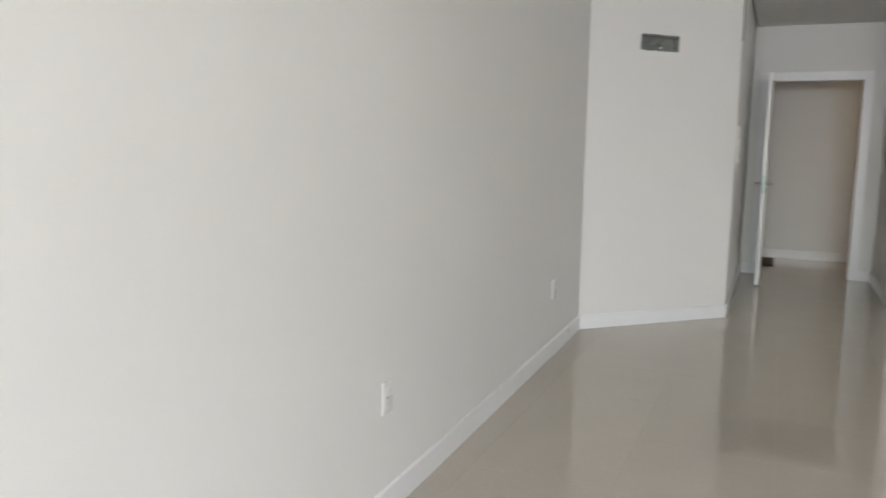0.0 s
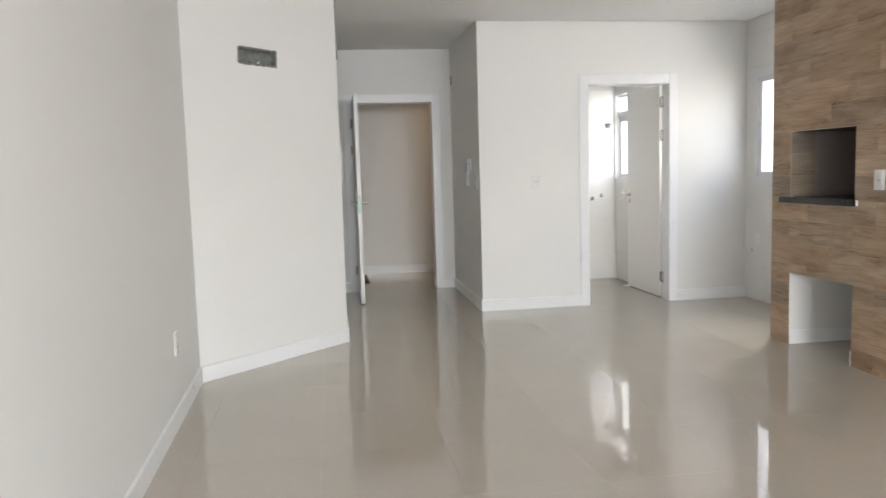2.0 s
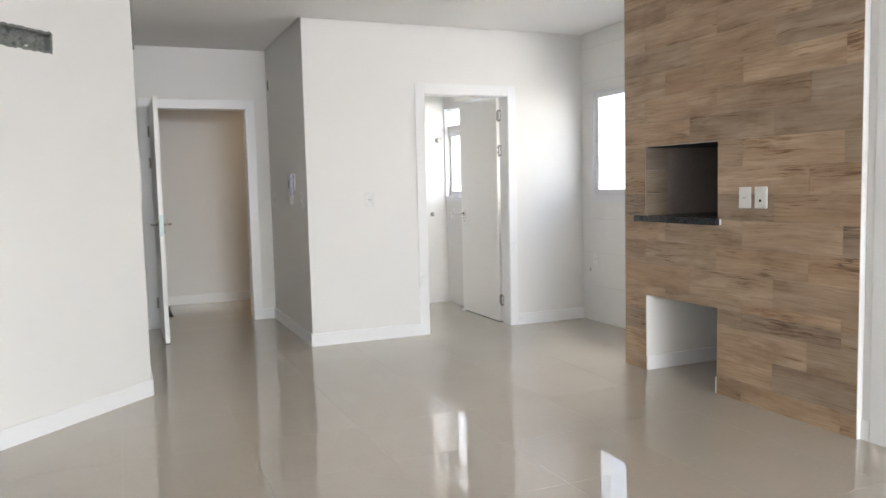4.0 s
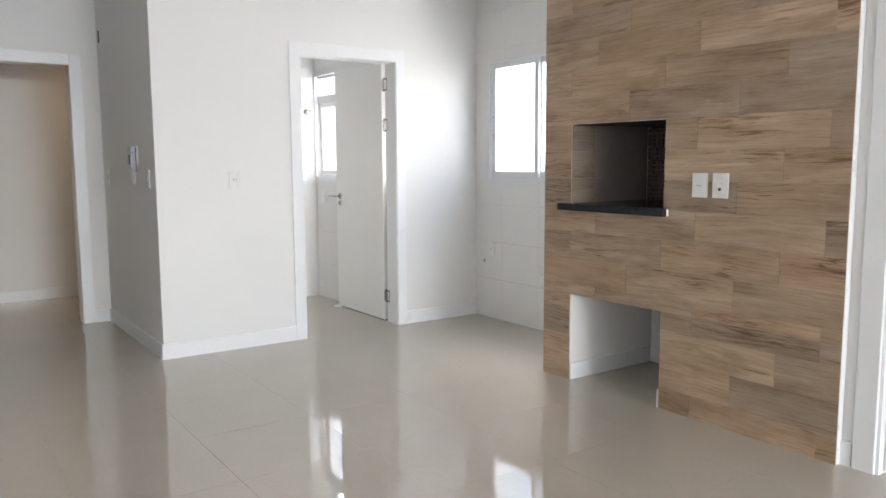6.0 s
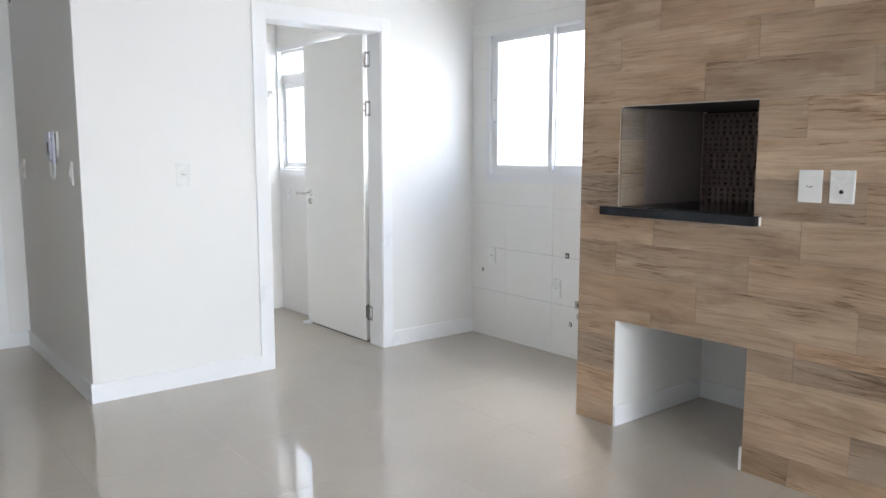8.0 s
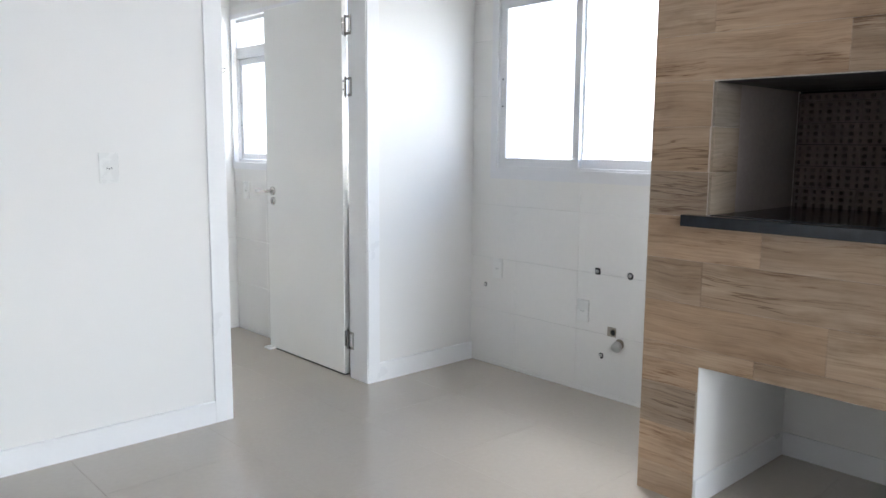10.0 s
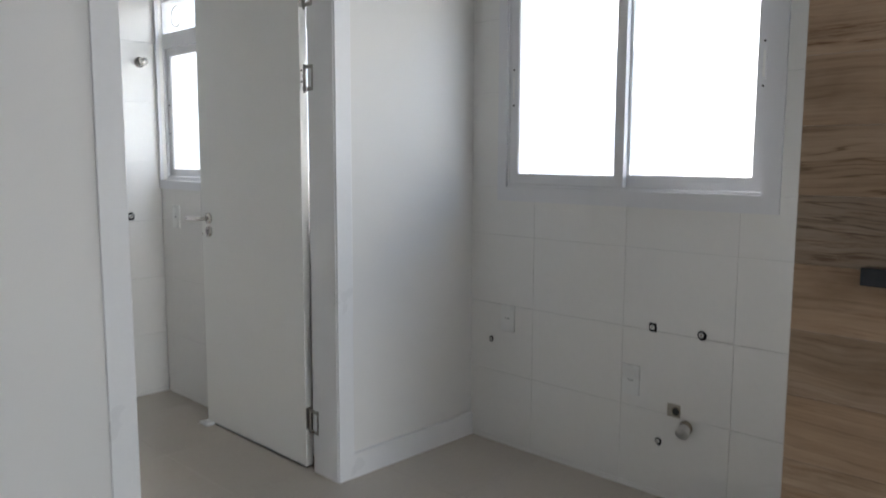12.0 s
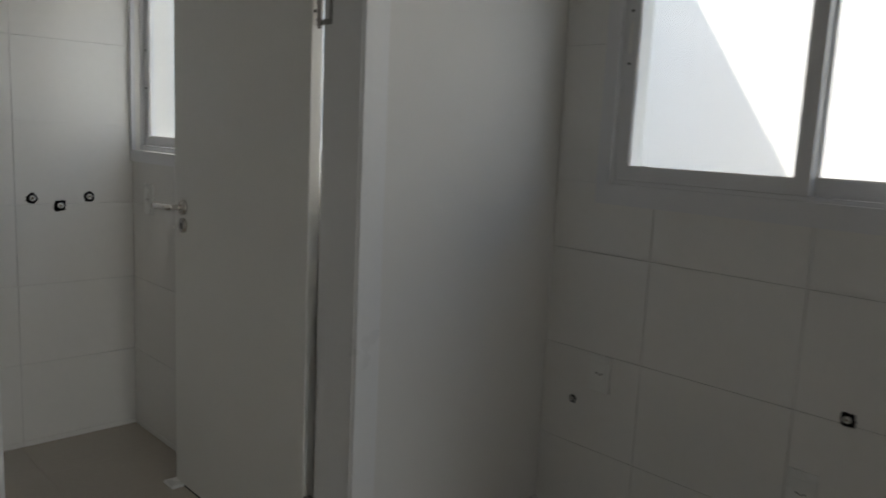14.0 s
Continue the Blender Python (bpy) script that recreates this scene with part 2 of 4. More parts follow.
def box_into(bm, lo, hi, bevel=0.0, m=None):
    lo, hi = Vector(lo), Vector(hi)
    res = bmesh.ops.create_cube(bm, size=1, matrix=Matrix.Translation((lo + hi) / 2) @ Matrix.Diagonal((*(hi - lo), 1)))
    vs = res["verts"]
    if bevel:
        es = list({e for v in vs for e in v.link_edges})
        out = bmesh.ops.bevel(bm, geom=es, offset=bevel, segments=2, profile=0.5, affect="EDGES")
        vs = list({v for f in out["faces"] for v in f.verts} | {v for v in vs if v.is_valid})
    if m is not None:
        bmesh.ops.transform(bm, matrix=m, verts=vs)
    return vs


def box(lo, hi, bevel=0.0, m=None):
    bm = bmesh.new()
    box_into(bm, lo, hi, bevel, m)
    return bm


def tube_into(bm, a, b, r, seg=20, r2=None):
    a, b = Vector(a), Vector(b)
    d = b - a
    m = Matrix.Translation((a + b) / 2) @ d.to_track_quat("Z", "Y").to_matrix().to_4x4()
    return bmesh.ops.create_cone(bm, cap_ends=True, segments=seg, radius1=r, radius2=r if r2 is None else r2, depth=d.length, matrix=m)["verts"]


def sweep(points, r, seg=10):
    """A round bar along a bent line."""
    bm = bmesh.new()
    pts = [Vector(p) for p in points]
    rings = []
    for i, p in enumerate(pts):
        d = (pts[min(i + 1, len(pts) - 1)] - pts[max(i - 1, 0)]).normalized()
        u = d.cross(Vector((0.13, 0.27, 0.95))).normalized()
        v = d.cross(u)
        rings.append([bm.verts.new(p + r * (math.cos(k * math.tau / seg) * u + math.sin(k * math.tau / seg) * v)) for k in range(seg)])
    for ra, rb in zip(rings, rings[1:]):
        for k in range(seg):
            bm.faces.new((ra[k], ra[(k + 1) % seg], rb[(k + 1) % seg], rb[k]))
    bm.faces.new(rings[0])
    bm.faces.new(rings[-1])
    return bm


def slab_grid(us, vs, solid, to_world, depth):
    """A slab with holes: cells of a grid that are solid, as one closed mesh of the given depth."""
    bm = bmesh.new()
    cache = {}

    def vert(i, j, k):
        if (i, j, k) not in cache:
            cache[i, j, k] = bm.verts.new(to_world(us[i], vs[j], depth * k))
        return cache[i, j, k]
    nu, nv = len(us) - 1, len(vs) - 1
    full = [[solid((us[i] + us[i + 1]) / 2, (vs[j] + vs[j + 1]) / 2) for j in range(nv)] for i in range(nu)]

    def is_full(i, j):
        return 0 <= i < nu and 0 <= j < nv and full[i][j]
    for i in range(nu):
        for j in range(nv):
            if not full[i][j]:
                continue
            for k in (0, 1):
                bm.faces.new((vert(i, j, k), vert(i + 1, j, k), vert(i + 1, j + 1, k), vert(i, j + 1, k)))
            for di, dj, a, c in ((-1, 0, (i, j), (i, j + 1)), (1, 0, (i + 1, j), (i + 1, j + 1)), (0, -1, (i, j), (i + 1, j)), (0, 1, (i, j + 1), (i + 1, j + 1))):
                if not is_full(i + di, j + dj):
                    bm.faces.new((vert(*a, 0), vert(*c, 0), vert(*c, 1), vert(*a, 1)))
    return bm


def wall(name, p0, p1, thick, z0, z1, mat, label, openings=(), parent=None):
    """A wall whose inner face runs p0 to p1; thick metres lie to the right of that way. openings: (s0, s1, z0, z1)."""
    p0, p1 = Vector((*p0, 0)), Vector((*p1, 0))
    d = (p1 - p0).normalized()
    n = Vector((d.y, -d.x, 0))
    length = (p1 - p0).length
    us = sorted({0, length, *[o[0] for o in openings], *[o[1] for o in openings]})
    zs = sorted({z0, z1, *[o[2] for o in openings], *[o[3] for o in openings]})
    bm = slab_grid(us, zs, lambda u, z: not any(o[0] < u < o[1] and o[2] < z < o[3] for o in openings),
                   lambda u, z, k: p0 + d * u + n * k + Vector((0, 0, z)), thick)
    return tagged(mesh_object(name, bm, mat), label, "wall", kind="structure")


def prism(outline, z0, z1):
    bm = bmesh.new()
    lo = [bm.verts.new((x, y, z0)) for x, y in outline]
    hi = [bm.verts.new((x, y, z1)) for x, y in outline]
    bm.faces.new(lo)
    bm.faces.new(hi)
    for i in range(len(lo)):
        j = (i + 1) % len(lo)
        bm.faces.new((lo[i], lo[j], hi[j], hi[i]))
    return bm


def inset(outline, d):
    """The counter-clockwise outline moved d metres inwards."""
    out, n = [], len(outline)
    for i in range(n):
        a, b, c = (Vector(outline[(i + k) % n]) for k in (-1, 0, 1))
        d1, d2 = (b - a).normalized(), (c - b).normalized()
        n1, n2 = Vector((-d1.y, d1.x)), Vector((-d2.y, d2.x))
        out.append(tuple(b + (n1 + n2) * d / (1 + n1.dot(n2))))
    return out


# ---- plan ----
WEST, KITCHEN = -1.08, 3.83
NORTH, HALL_W, HALL_E, HALL_N = 8.163, -0.107, 1.182, 9.748
CEIL_Z, FACE = 2.665, 3.05
BLOCK_S, BLOCK_N = 4.595, 6.455
LAUNDRY_E, LAUNDRY_N, LAUNDRY_W, LAUNDRY_S, LAUNDRY_Z = 3.139, 9.825, 1.34, 8.315, 2.39
DOOR_L, DOOR_R, DOOR_TOP = 2.208, 3.052, 2.11
ENTRY_L, ENTRY_R, ENTRY_TOP = 0.05, 0.985, 2.115
TOP = 2.76
WEST_S = -0.835  # the long wall leans in slightly towards the balcony
ROOM = [(WEST_S, SOUTH), (EAST, SOUTH), (EAST, BLOCK_S - 0.03), (FACE - 0.004, BLOCK_S - 0.03), (FACE - 0.004, BLOCK_N + 0.004), (KITCHEN, BLOCK_N + 0.004),
        (KITCHEN, NORTH), (HALL_E, NORTH), (HALL_E, HALL_N), (HALL_W, HALL_N), (HALL_W, 7.2), (WEST, 6.227)]

# ---- large structure ----
floor = tagged(mesh_object("floor", prism([(-1.6, SOUTH - 0.2), (3.98, SOUTH - 0.2), (3.98, 8.35), (3.3, 8.35), (3.3, 9.95), (3.3, 11.5), (-1.6, 11.5)], -0.15, -0.0015), GROUT),
               "polished beige porcelain tile floor with pale grout", "floor", kind="structure")
ceiling = tagged(mesh_object("ceiling", prism(inset(ROOM, 0.02), CEIL_Z, CEIL_Z + 0.03), CEIL), "flat white plaster ceiling with a shadow gap", "ceiling", kind="structure")
tagged(mesh_object("ceiling_slab", prism([(-1.6, SOUTH - 0.2), (3.98, SOUTH - 0.2), (3.98, 8.35), (3.3, 8.35), (3.3, 11.5), (-1.6, 11.5)], TOP, TOP + 0.2), CEIL),
       "concrete slab above the plaster ceiling", "ceiling", kind="structure")

wall_west = wall("wall_west", (WEST_S + 0.003, SOUTH - 0.15), (WEST, 6.227), -0.15, 0, TOP, PAINT, "long smooth off-white painted wall")
AC0, AC1 = 0.444, 0.775
wall_angled = wall("wall_angled", (WEST, 6.227), (HALL_W, 7.2), -0.14, 0, TOP, PAINT, "angled off-white painted wall with a rough recess near the top", [(AC0, AC1, 2.083, 2.192)])
wall_hall_west = wall("wall_hall_west", (HALL_W, 7.2), (HALL_W, HALL_N), -0.15, 0, TOP, PAINT, "painted side wall of the entrance hall")
wall_hall_north = wall("wall_hall_north", (HALL_W - 0.15, HALL_N), (HALL_E, HALL_N), -0.15, 0, TOP, PAINT, "painted end wall of the entrance hall round the front door",
                       [(ENTRY_L - HALL_W + 0.15, ENTRY_R - HALL_W + 0.15, 0, ENTRY_TOP)])
wall_hall_east = wall("wall_hall_east", (HALL_E, LAUNDRY_N + 0.15), (HALL_E, LAUNDRY_S), -0.155, 0, TOP, PAINT, "painted side wall of the hall with intercom and switches")
wall_north = wall("wall_north", (HALL_E, NORTH), (KITCHEN + 0.15, NORTH), -(LAUNDRY_S - NORTH), 0, TOP, PAINT, "white painted wall round the laundry doorway",
                  [(DOOR_L - HALL_E, DOOR_R - HALL_E, 0, DOOR_TOP)])
# kitchen window: y 6.85 to 7.94, z 1.18 to 2.10
wall_kitchen = wall("wall_kitchen", (KITCHEN, NORTH), (KITCHEN, BLOCK_S), -0.15, 0, TOP, TILE_GROUT, "kitchen wall clad in large white glazed tiles under a window",
                    [(NORTH - 7.957, NORTH - 6.842, 1.175, 2.112)])
# the second opening is unseen, added for the east fill lamp
wall_east = wall("wall_east", (EAST, BLOCK_S), (EAST, SOUTH - 0.15), -0.12, 0, TOP, PAINT, "white painted wall with a closed door beside the barbecue",
                 [(BLOCK_S - 4.455, BLOCK_S - 3.62, 0, DOOR_TOP), (BLOCK_S + 2.5, BLOCK_S + 5.5, 0, 2.35)])
wall_south = wall("wall_south", (EAST, SOUTH), (WEST, SOUTH), -0.15, 0, TOP, PAINT, "white painted wall round the wide balcony opening", [(0.25, 3.85, 0.0, 2.35)])
wall_laundry_north = wall("wall_laundry_north", (LAUNDRY_W, LAUNDRY_N), (LAUNDRY_E + 0.15, LAUNDRY_N), -0.15, 0, TOP, TILE_GROUT, "laundry wall clad in white glazed tiles with pipe outlets")
wall_laundry_east = wall("wall_laundry_east", (LAUNDRY_E, LAUNDRY_N), (LAUNDRY_E, LAUNDRY_S), -0.15, 0, TOP, TILE_GROUT, "laundry wall clad in white glazed tiles round a window",
                         [(LAUNDRY_N - 9.795, LAUNDRY_N - 8.38, 1.175, 2.13)])
tagged(mesh_object("ceiling_laundry", box((LAUNDRY_W, LAUNDRY_S, LAUNDRY_Z), (LAUNDRY_E, LAUNDRY_N, LAUNDRY_Z + 0.03)), CEIL), "lower white plaster ceiling of the laundry", "ceiling", kind="structure")

# corridor beyond the front door
wall("wall_corridor_north", (-1.5, 11.25), (3.3, 11.25), -0.1, 0, TOP, PAINT, "off-white wall of the common corridor")
wall("wall_corridor_west", (-1.5, 9.9), (-1.5, 11.25), -0.1, 0, TOP, PAINT, "end wall of the common corridor")
wall("wall_corridor_east", (3.2, 11.25), (3.2, 9.98), -0.1, 0, TOP, PAINT, "far end wall of the common corridor")
wall("wall_corridor_south", (HALL_W - 0.15, HALL_N + 0.15), (-1.5, HALL_N + 0.15), -0.1, 0, TOP, PAINT, "near wall of the common corridor")
tagged(mesh_object("ceiling_corridor", box((-1.5, HALL_N + 0.155, 2.6), (3.2, 11.25, 2.63)), CEIL), "white ceiling of the common corridor", "ceiling", kind="structure")


def baseboard(p0, p1, h=0.10, t=0.014, z0=0.0):
    """White skirting along the foot of a wall; the room lies to its left."""
    p0, p1 = Vector((*p0, 0)), Vector((*p1, 0))
    d = (p1 - p0).normalized()
    n = Vector((-d.y, d.x, 0))
    bm = bmesh.new()
    prof = [(0, 0), (t, 0), (t, h - 0.004), (t - 0.004, h), (0, h)]
    ends = [[bm.verts.new(p + n * (a - 0.001) + Vector((0, 0, z0 + z))) for a, z in prof] for p in (p0, p1)]
    for e in ends:
        bm.faces.new(e)
    for i in range(5):
        j = (i + 1) % 5
        bm.faces.new((ends[0][i], ends[0][j], ends[1][j], ends[1][i]))
    return tagged(mesh_object("baseboard", bm, TRIM), "white lacquered skirting board along the wall", "baseboard", group="baseboards", kind="structure")


BB = 0.105
for a, b in (((WEST, 6.227), (WEST_S, SOUTH)), ((HALL_W, 7.2), (WEST, 6.227)), ((HALL_W, HALL_N), (HALL_W, 7.2)), ((-0.016, HALL_N), (HALL_W, HALL_N)),
             ((HALL_E, HALL_N), (1.05, HALL_N)), ((HALL_E, NORTH - 0.014), (HALL_E, HALL_N)), ((2.139, NORTH), (HALL_E - 0.013, NORTH)),
             ((KITCHEN, NORTH), (3.109, NORTH)), ((3.2, 11.25), (-1.5, 11.25)),
             ((EAST, 4.545), (EAST, BLOCK_S)), ((EAST, -2.5), (EAST, 3.53))):
    baseboard(a, b, BB)

# ---- outside: lightwell of the building ----
tagged(mesh_object("ground", box((-300, -300, -3.3), (300, 300, -3.0)), GROUND), "grey concrete ground of the lightwell and beyond", "ground", kind="structure")
opposite = empty("opposite_facade", (7.5, 6, -3), "white rendered facade across the lightwell with one window", "building")
part("wall", slab_grid([-6, 7.05, 8.04, 13.0], [-3.0, 1.31, 1.82, 3.7], lambda u, z: not (7.05 < u < 8.04 and 1.31 < z < 1.82), lambda u, z, k: Vector((7.5 + k, u, z)), 0.25), STUCCO, opposite)
part("canopy", box((7.25, 6.6, 2.08), (7.5, 8.2, 2.2), 0.006), STUCCO, opposite)
fwin = part("window", slab_grid([7.05, 7.08, 8.01, 8.04], [1.31, 1.335, 1.625, 1.69, 1.79, 1.82], lambda u, z: not (7.08 < u < 8.01 and (1.335 < z < 1.625 or 1.69 < z < 1.79)),
            lambda u, z, k: Vector((7.515 + k, u, z)), 0.06), ALU, opposite)
part("pane", box((7.54, 7.08, 1.335), (7.546, 8.01, 1.625)), DARK_GLASS, fwin)
part("pane", box((7.54, 7.08, 1.69), (7.546, 8.01, 1.79)), DARK_GLASS, fwin)
part("sill", box((7.44, 6.95, 1.265), (7.75, 8.1, 1.31), 0.004), STUCCO, opposite)
part("coping", box((7.42, -6.0, 3.7), (7.83, 13.0, 3.78), 0.006), STUCCO, opposite)
wing = empty("north_wing", (5.4, 11.6, -3), "white rendered wing closing the lightwell", "building")
part("wall", box((3.32, 11.5, -3.0), (7.5, 11.75, 5.08)), STUCCO, wing)


# ---- doors ----
def frame_boards(name, parent, at, x0, x1, top, depth, width, width2, facing, proud=0.012, mat=TRIM):
    """Jamb lining and architraves on both faces of a doorway in a wall along x; the wall runs from at to at + depth."""
    t = 0.022
    jambs = slab_grid([x0 - 0.001, x0 + t, x1 - t, x1 + 0.001], [0, top - t, top + 0.001], lambda u, z: not (x0 + t < u < x1 - t and z < top - t),
                      lambda u, z, k: Vector((u, at - 0.003 + k, z)), depth + 0.006)
    part("jamb", jambs, mat, parent)
    a, c, h = x0 + t - 0.003, x1 - t + 0.003, top - t + 0.003
    for y, sgn in ((at, -1), (at + depth, 1))[:1 if facing < 0 else 2]:
        for nm, u0, u1, z0, z1 in (("architrave", a - width, a, 0, h + width), ("architrave", c, c + width2, 0, h + width), ("head_casing", a, c, h, h + width)):
            lo, hi = sorted((y + sgn * 0.0005, y + sgn * (proud + (0.002 if nm == "architrave" else 0))))
            part(nm, box((u0, lo, z0), (u1, hi, z1), 0.003), mat, parent)


def hinge(parent, x, y, z, screws):
    """Butt hinge: a plate let into the jamb, the knuckle, and a plate on the edge of the leaf."""
    bm = bmesh.new()
    tube_into(bm, (x, y, z - 0.05), (x, y, z + 0.05), 0.0075, 14)
    for k in (-1, 1):
        tube_into(bm, (x, y, z + k * 0.05), (x, y, z + k * 0.056), 0.0055, 12)
    h = part("hinge", bm, HINGE, parent, "brushed steel butt hinge", True)
    part("hinge_leaf", slab_grid([y - 0.062, y - 0.052, y - 0.014, y - 0.004], [z - 0.05, z - 0.036, z + 0.036, z + 0.05],
         lambda u, v: not (y - 0.052 < u < y - 0.014 and abs(v - z) < 0.036), lambda u, v, k: Vector((3.0275 + k, u, v)), 0.0022), HINGE, h)
    part("hinge_leaf", box((3.029, 8.3665, z - 0.045), (3.052, 8.3705, z + 0.045), 0.0008), HINGE if not screws else DOOR, h)
    for k in range(4 if screws else 0):
        bm = bmesh.new()
        sx = 3.034 if k % 2 else 3.042
        tube_into(bm, (sx, 8.365, z - 0.033 + 0.022 * k), (sx, 8.3675, z - 0.033 + 0.022 * k), 0.0045, 10)
        part("screw", bm, BLACK, h)


def lever(parent, x, y, z, side, to_y):
    """Lever handle with round rose and round key rose on a door face square to x; the lever points to to_y."""
    bm = bmesh.new()
    tube_into(bm, (x, y, z), (x + side * 0.009, y, z), 0.026, 28)
    part("rose", bm, CHROME, parent, "", True)
    bar = [(x + side * 0.008, y, z), (x + side * 0.03, y, z), (x + side * 0.044, y, z)]
    for k in range(1, 6):
        a = k * math.pi / 10
        bar.append((x + side * (0.044 + 0.014 * math.sin(a)), y + to_y * 0.014 * (1 - math.cos(a)), z))
    bar += [(x + side * 0.058, y + to_y * 0.05, z), (x + side * 0.056, y + to_y * 0.09, z - 0.001), (x + side * 0.052, y + to_y * 0.118, z - 0.003)]
    part("lever", sweep(bar, 0.0095, 14), CHROME, parent, "", True)
    bm = bmesh.new()
    tube_into(bm, (x, y, z - 0.062), (x + side * 0.008, y, z - 0.062), 0.025, 28)
    key = part("key_rose", bm, CHROME, parent, "", True)
    bm = bmesh.new()
    tube_into(bm, (x + side * 0.007, y, z - 0.058), (x + side * 0.0095, y, z - 0.058), 0.006, 14)
    box_into(bm, (min(x + side * 0.007, x + side * 0.0095), y - 0.003, z - 0.074), (max(x + side * 0.007, x + side * 0.0095), y + 0.003, z - 0.06))
    part("keyhole", bm, BLACK, key)


# laundry door, open at a right angle into the laundry
door_1 = empty("door_1", (3.05, 8.36, 0), "open white flush laundry door with chrome lever handle", "door", kind="structure")
frame_boards("door_1", door_1, NORTH, DOOR_L, DOOR_R, DOOR_TOP, LAUNDRY_S - NORTH, 0.088, 0.076, -1)
leaf_1 = part("door_leaf", box((3.028, 8.370, 0.008), (3.063, 9.19, 2.108), 0.0025), DOOR, door_1, "white flush door leaf")
for z, screws in ((1.93, False), (1.608, True), (0.215, False)):
    hinge(leaf_1, 3.035, 8.345, z, screws)
# black strip that fills the gap between leaf and floor
part("sweep", box((3.0295, 8.372, 0.0005), (3.0615, 9.188, 0.0085)), BLACK, leaf_1, "black strip under the leaf")
part("latch_strike", box((3.0245, 9.178, 0.93), (3.0265, 9.187, 0.94)), CHROME, leaf_1)
lever(leaf_1, 3.026, 9.115, 1.012, -1, 1)
part("lock_plate", box((3.032, 9.188, 0.90), (3.055, 9.1915, 1.08), 0.0005), CHROME, leaf_1)
tagged(mesh_object("door_stop", box((2.985, 9.13, 0.0), (3.075, 9.20, 0.011), 0.002), PLASTIC), "small white wedge under the laundry door", "door stop")

# front door, open into the hall
door_2 = empty("door_2", (0.06, HALL_N, 0), "open white flush front door with chrome lever handles", "door", kind="structure")
frame_boards("door_2", door_2, HALL_N, ENTRY_L, ENTRY_R, ENTRY_TOP, 0.15, 0.086, 0.086, 1)
leaf_2 = part("door_leaf", box((0.072, 8.862, 0.012), (0.110, 9.735, 2.105), 0.0025), DOOR, door_2, "white flush door leaf with milky edge film")
for z in (1.87, 1.58, 0.25):
    bm = bmesh.new()
    tube_into(bm, (0.066, 9.735, z - 0.05), (0.066, 9.735, z + 0.05), 0.008, 12)
    box_into(bm, (0.0665, 9.69, z - 0.045), (0.0715, 9.73, z + 0.045))
    part("hinge", bm, ZINC, leaf_2, "dark metal butt hinge")
lever(leaf_2, 0.072, 8.925, 1.03, -1, 1)
lever(leaf_2, 0.110, 8.925, 1.03, 1, 1)
part("lock_plate", box((0.078, 8.8600, 0.93), (0.104, 8.8635, 1.11), 0.0005), MINT, leaf_2, "lock plate under milky green film")
# black strip along the foot of the leaf
part("sweep", box((0.0735, 8.865, 0.004), (0.1085, 9.73, 0.0125)), BLACK, leaf_2, "black strip under the leaf")

# closed door beside the barbecue
door_3 = empty("door_3", (3.12, 4.05, 0), "closed white flush door beside the barbecue", "door", kind="structure")
part("jamb", slab_grid([3.619, 3.642, 4.433, 4.456], [0, DOOR_TOP - 0.022, DOOR_TOP + 0.001], lambda u, z: not (3.642 < u < 4.433 and z < DOOR_TOP - 0.022),
     lambda u, z, k: Vector((EAST - 0.003 + k, u, z)), 0.126), TRIM, door_3)
for y0, y1, z0, z1 in ((4.447, 4.540, 0, 2.182), (3.535, 3.628, 0, 2.182), (3.628, 4.447, 2.082, 2.182)):
    part("architrave", box((EAST - 0.018, y0, z0), (EAST - 0.0005, y1, z1), 0.003), TRIM, door_3)
leaf_3 = part("door_leaf", box((EAST + 0.035, 3.645, 0.010), (EAST + 0.07, 4.430, 2.066), 0.0025), DOOR, door_3)
lever(leaf_3, EAST + 0.035, 3.71, 1.02, -1, 1)


# ---- windows ----
def slider_sash(parent, x, y0, y1, z0, z1, w=0.045, label=""):
    """A sash in a wall square to x: frame, glass, rubber seal."""
    s = part("sash", slab_grid([y0, y0 + w, y1 - w, y1], [z0, z0 + w, z1 - w, z1], lambda u, z: not (y0 + w < u < y1 - w and z0 + w < z < z1 - w),
             lambda u, z, k: Vector((x + k, u, z)), 0.026), ALU, parent, label)
    g = part("pane", box((x + 0.011, y0 + w - 0.006, z0 + w - 0.006), (x + 0.015, y1 - w + 0.006, z1 - w + 0.006)), GLASS, s, "clear window glass")
    g.visible_shadow = False
    seal = slab_grid([y0 + w - 0.001, y0 + w + 0.004, y1 - w - 0.004, y1 - w + 0.001], [z0 + w - 0.001, z0 + w + 0.004, z1 - w - 0.004, z1 - w + 0.001],
                     lambda u, z: not (y0 + w + 0.004 < u < y1 - w - 0.004 and z0 + w + 0.004 < z < z1 - w - 0.004), lambda u, z, k: Vector((x + 0.004 + k, u, z)), 0.006)
    part("seal", seal, TILE_GROUT, s)
    return s


def pull(parent, x, y, z):
    """Recessed finger pull with two screws."""
    bm = bmesh.new()
    box_into(bm, (x - 0.003, y - 0.009, z - 0.055), (x + 0.001, y + 0.009, z + 0.055), 0.0014)
    p = part("finger_pull", bm, ALU, parent)
    part("recess", box((x - 0.0036, y - 0.005, z - 0.045), (x - 0.0028, y + 0.003, z + 0.045)), TILE_GROUT, p)
    for dz in (-0.075, 0.075):
        bm = bmesh.new()
        tube_into(bm, (x - 0.003, y, z + dz), (x + 0.001, y, z + dz), 0.004, 10)
        part("screw", bm, BLACK, parent)


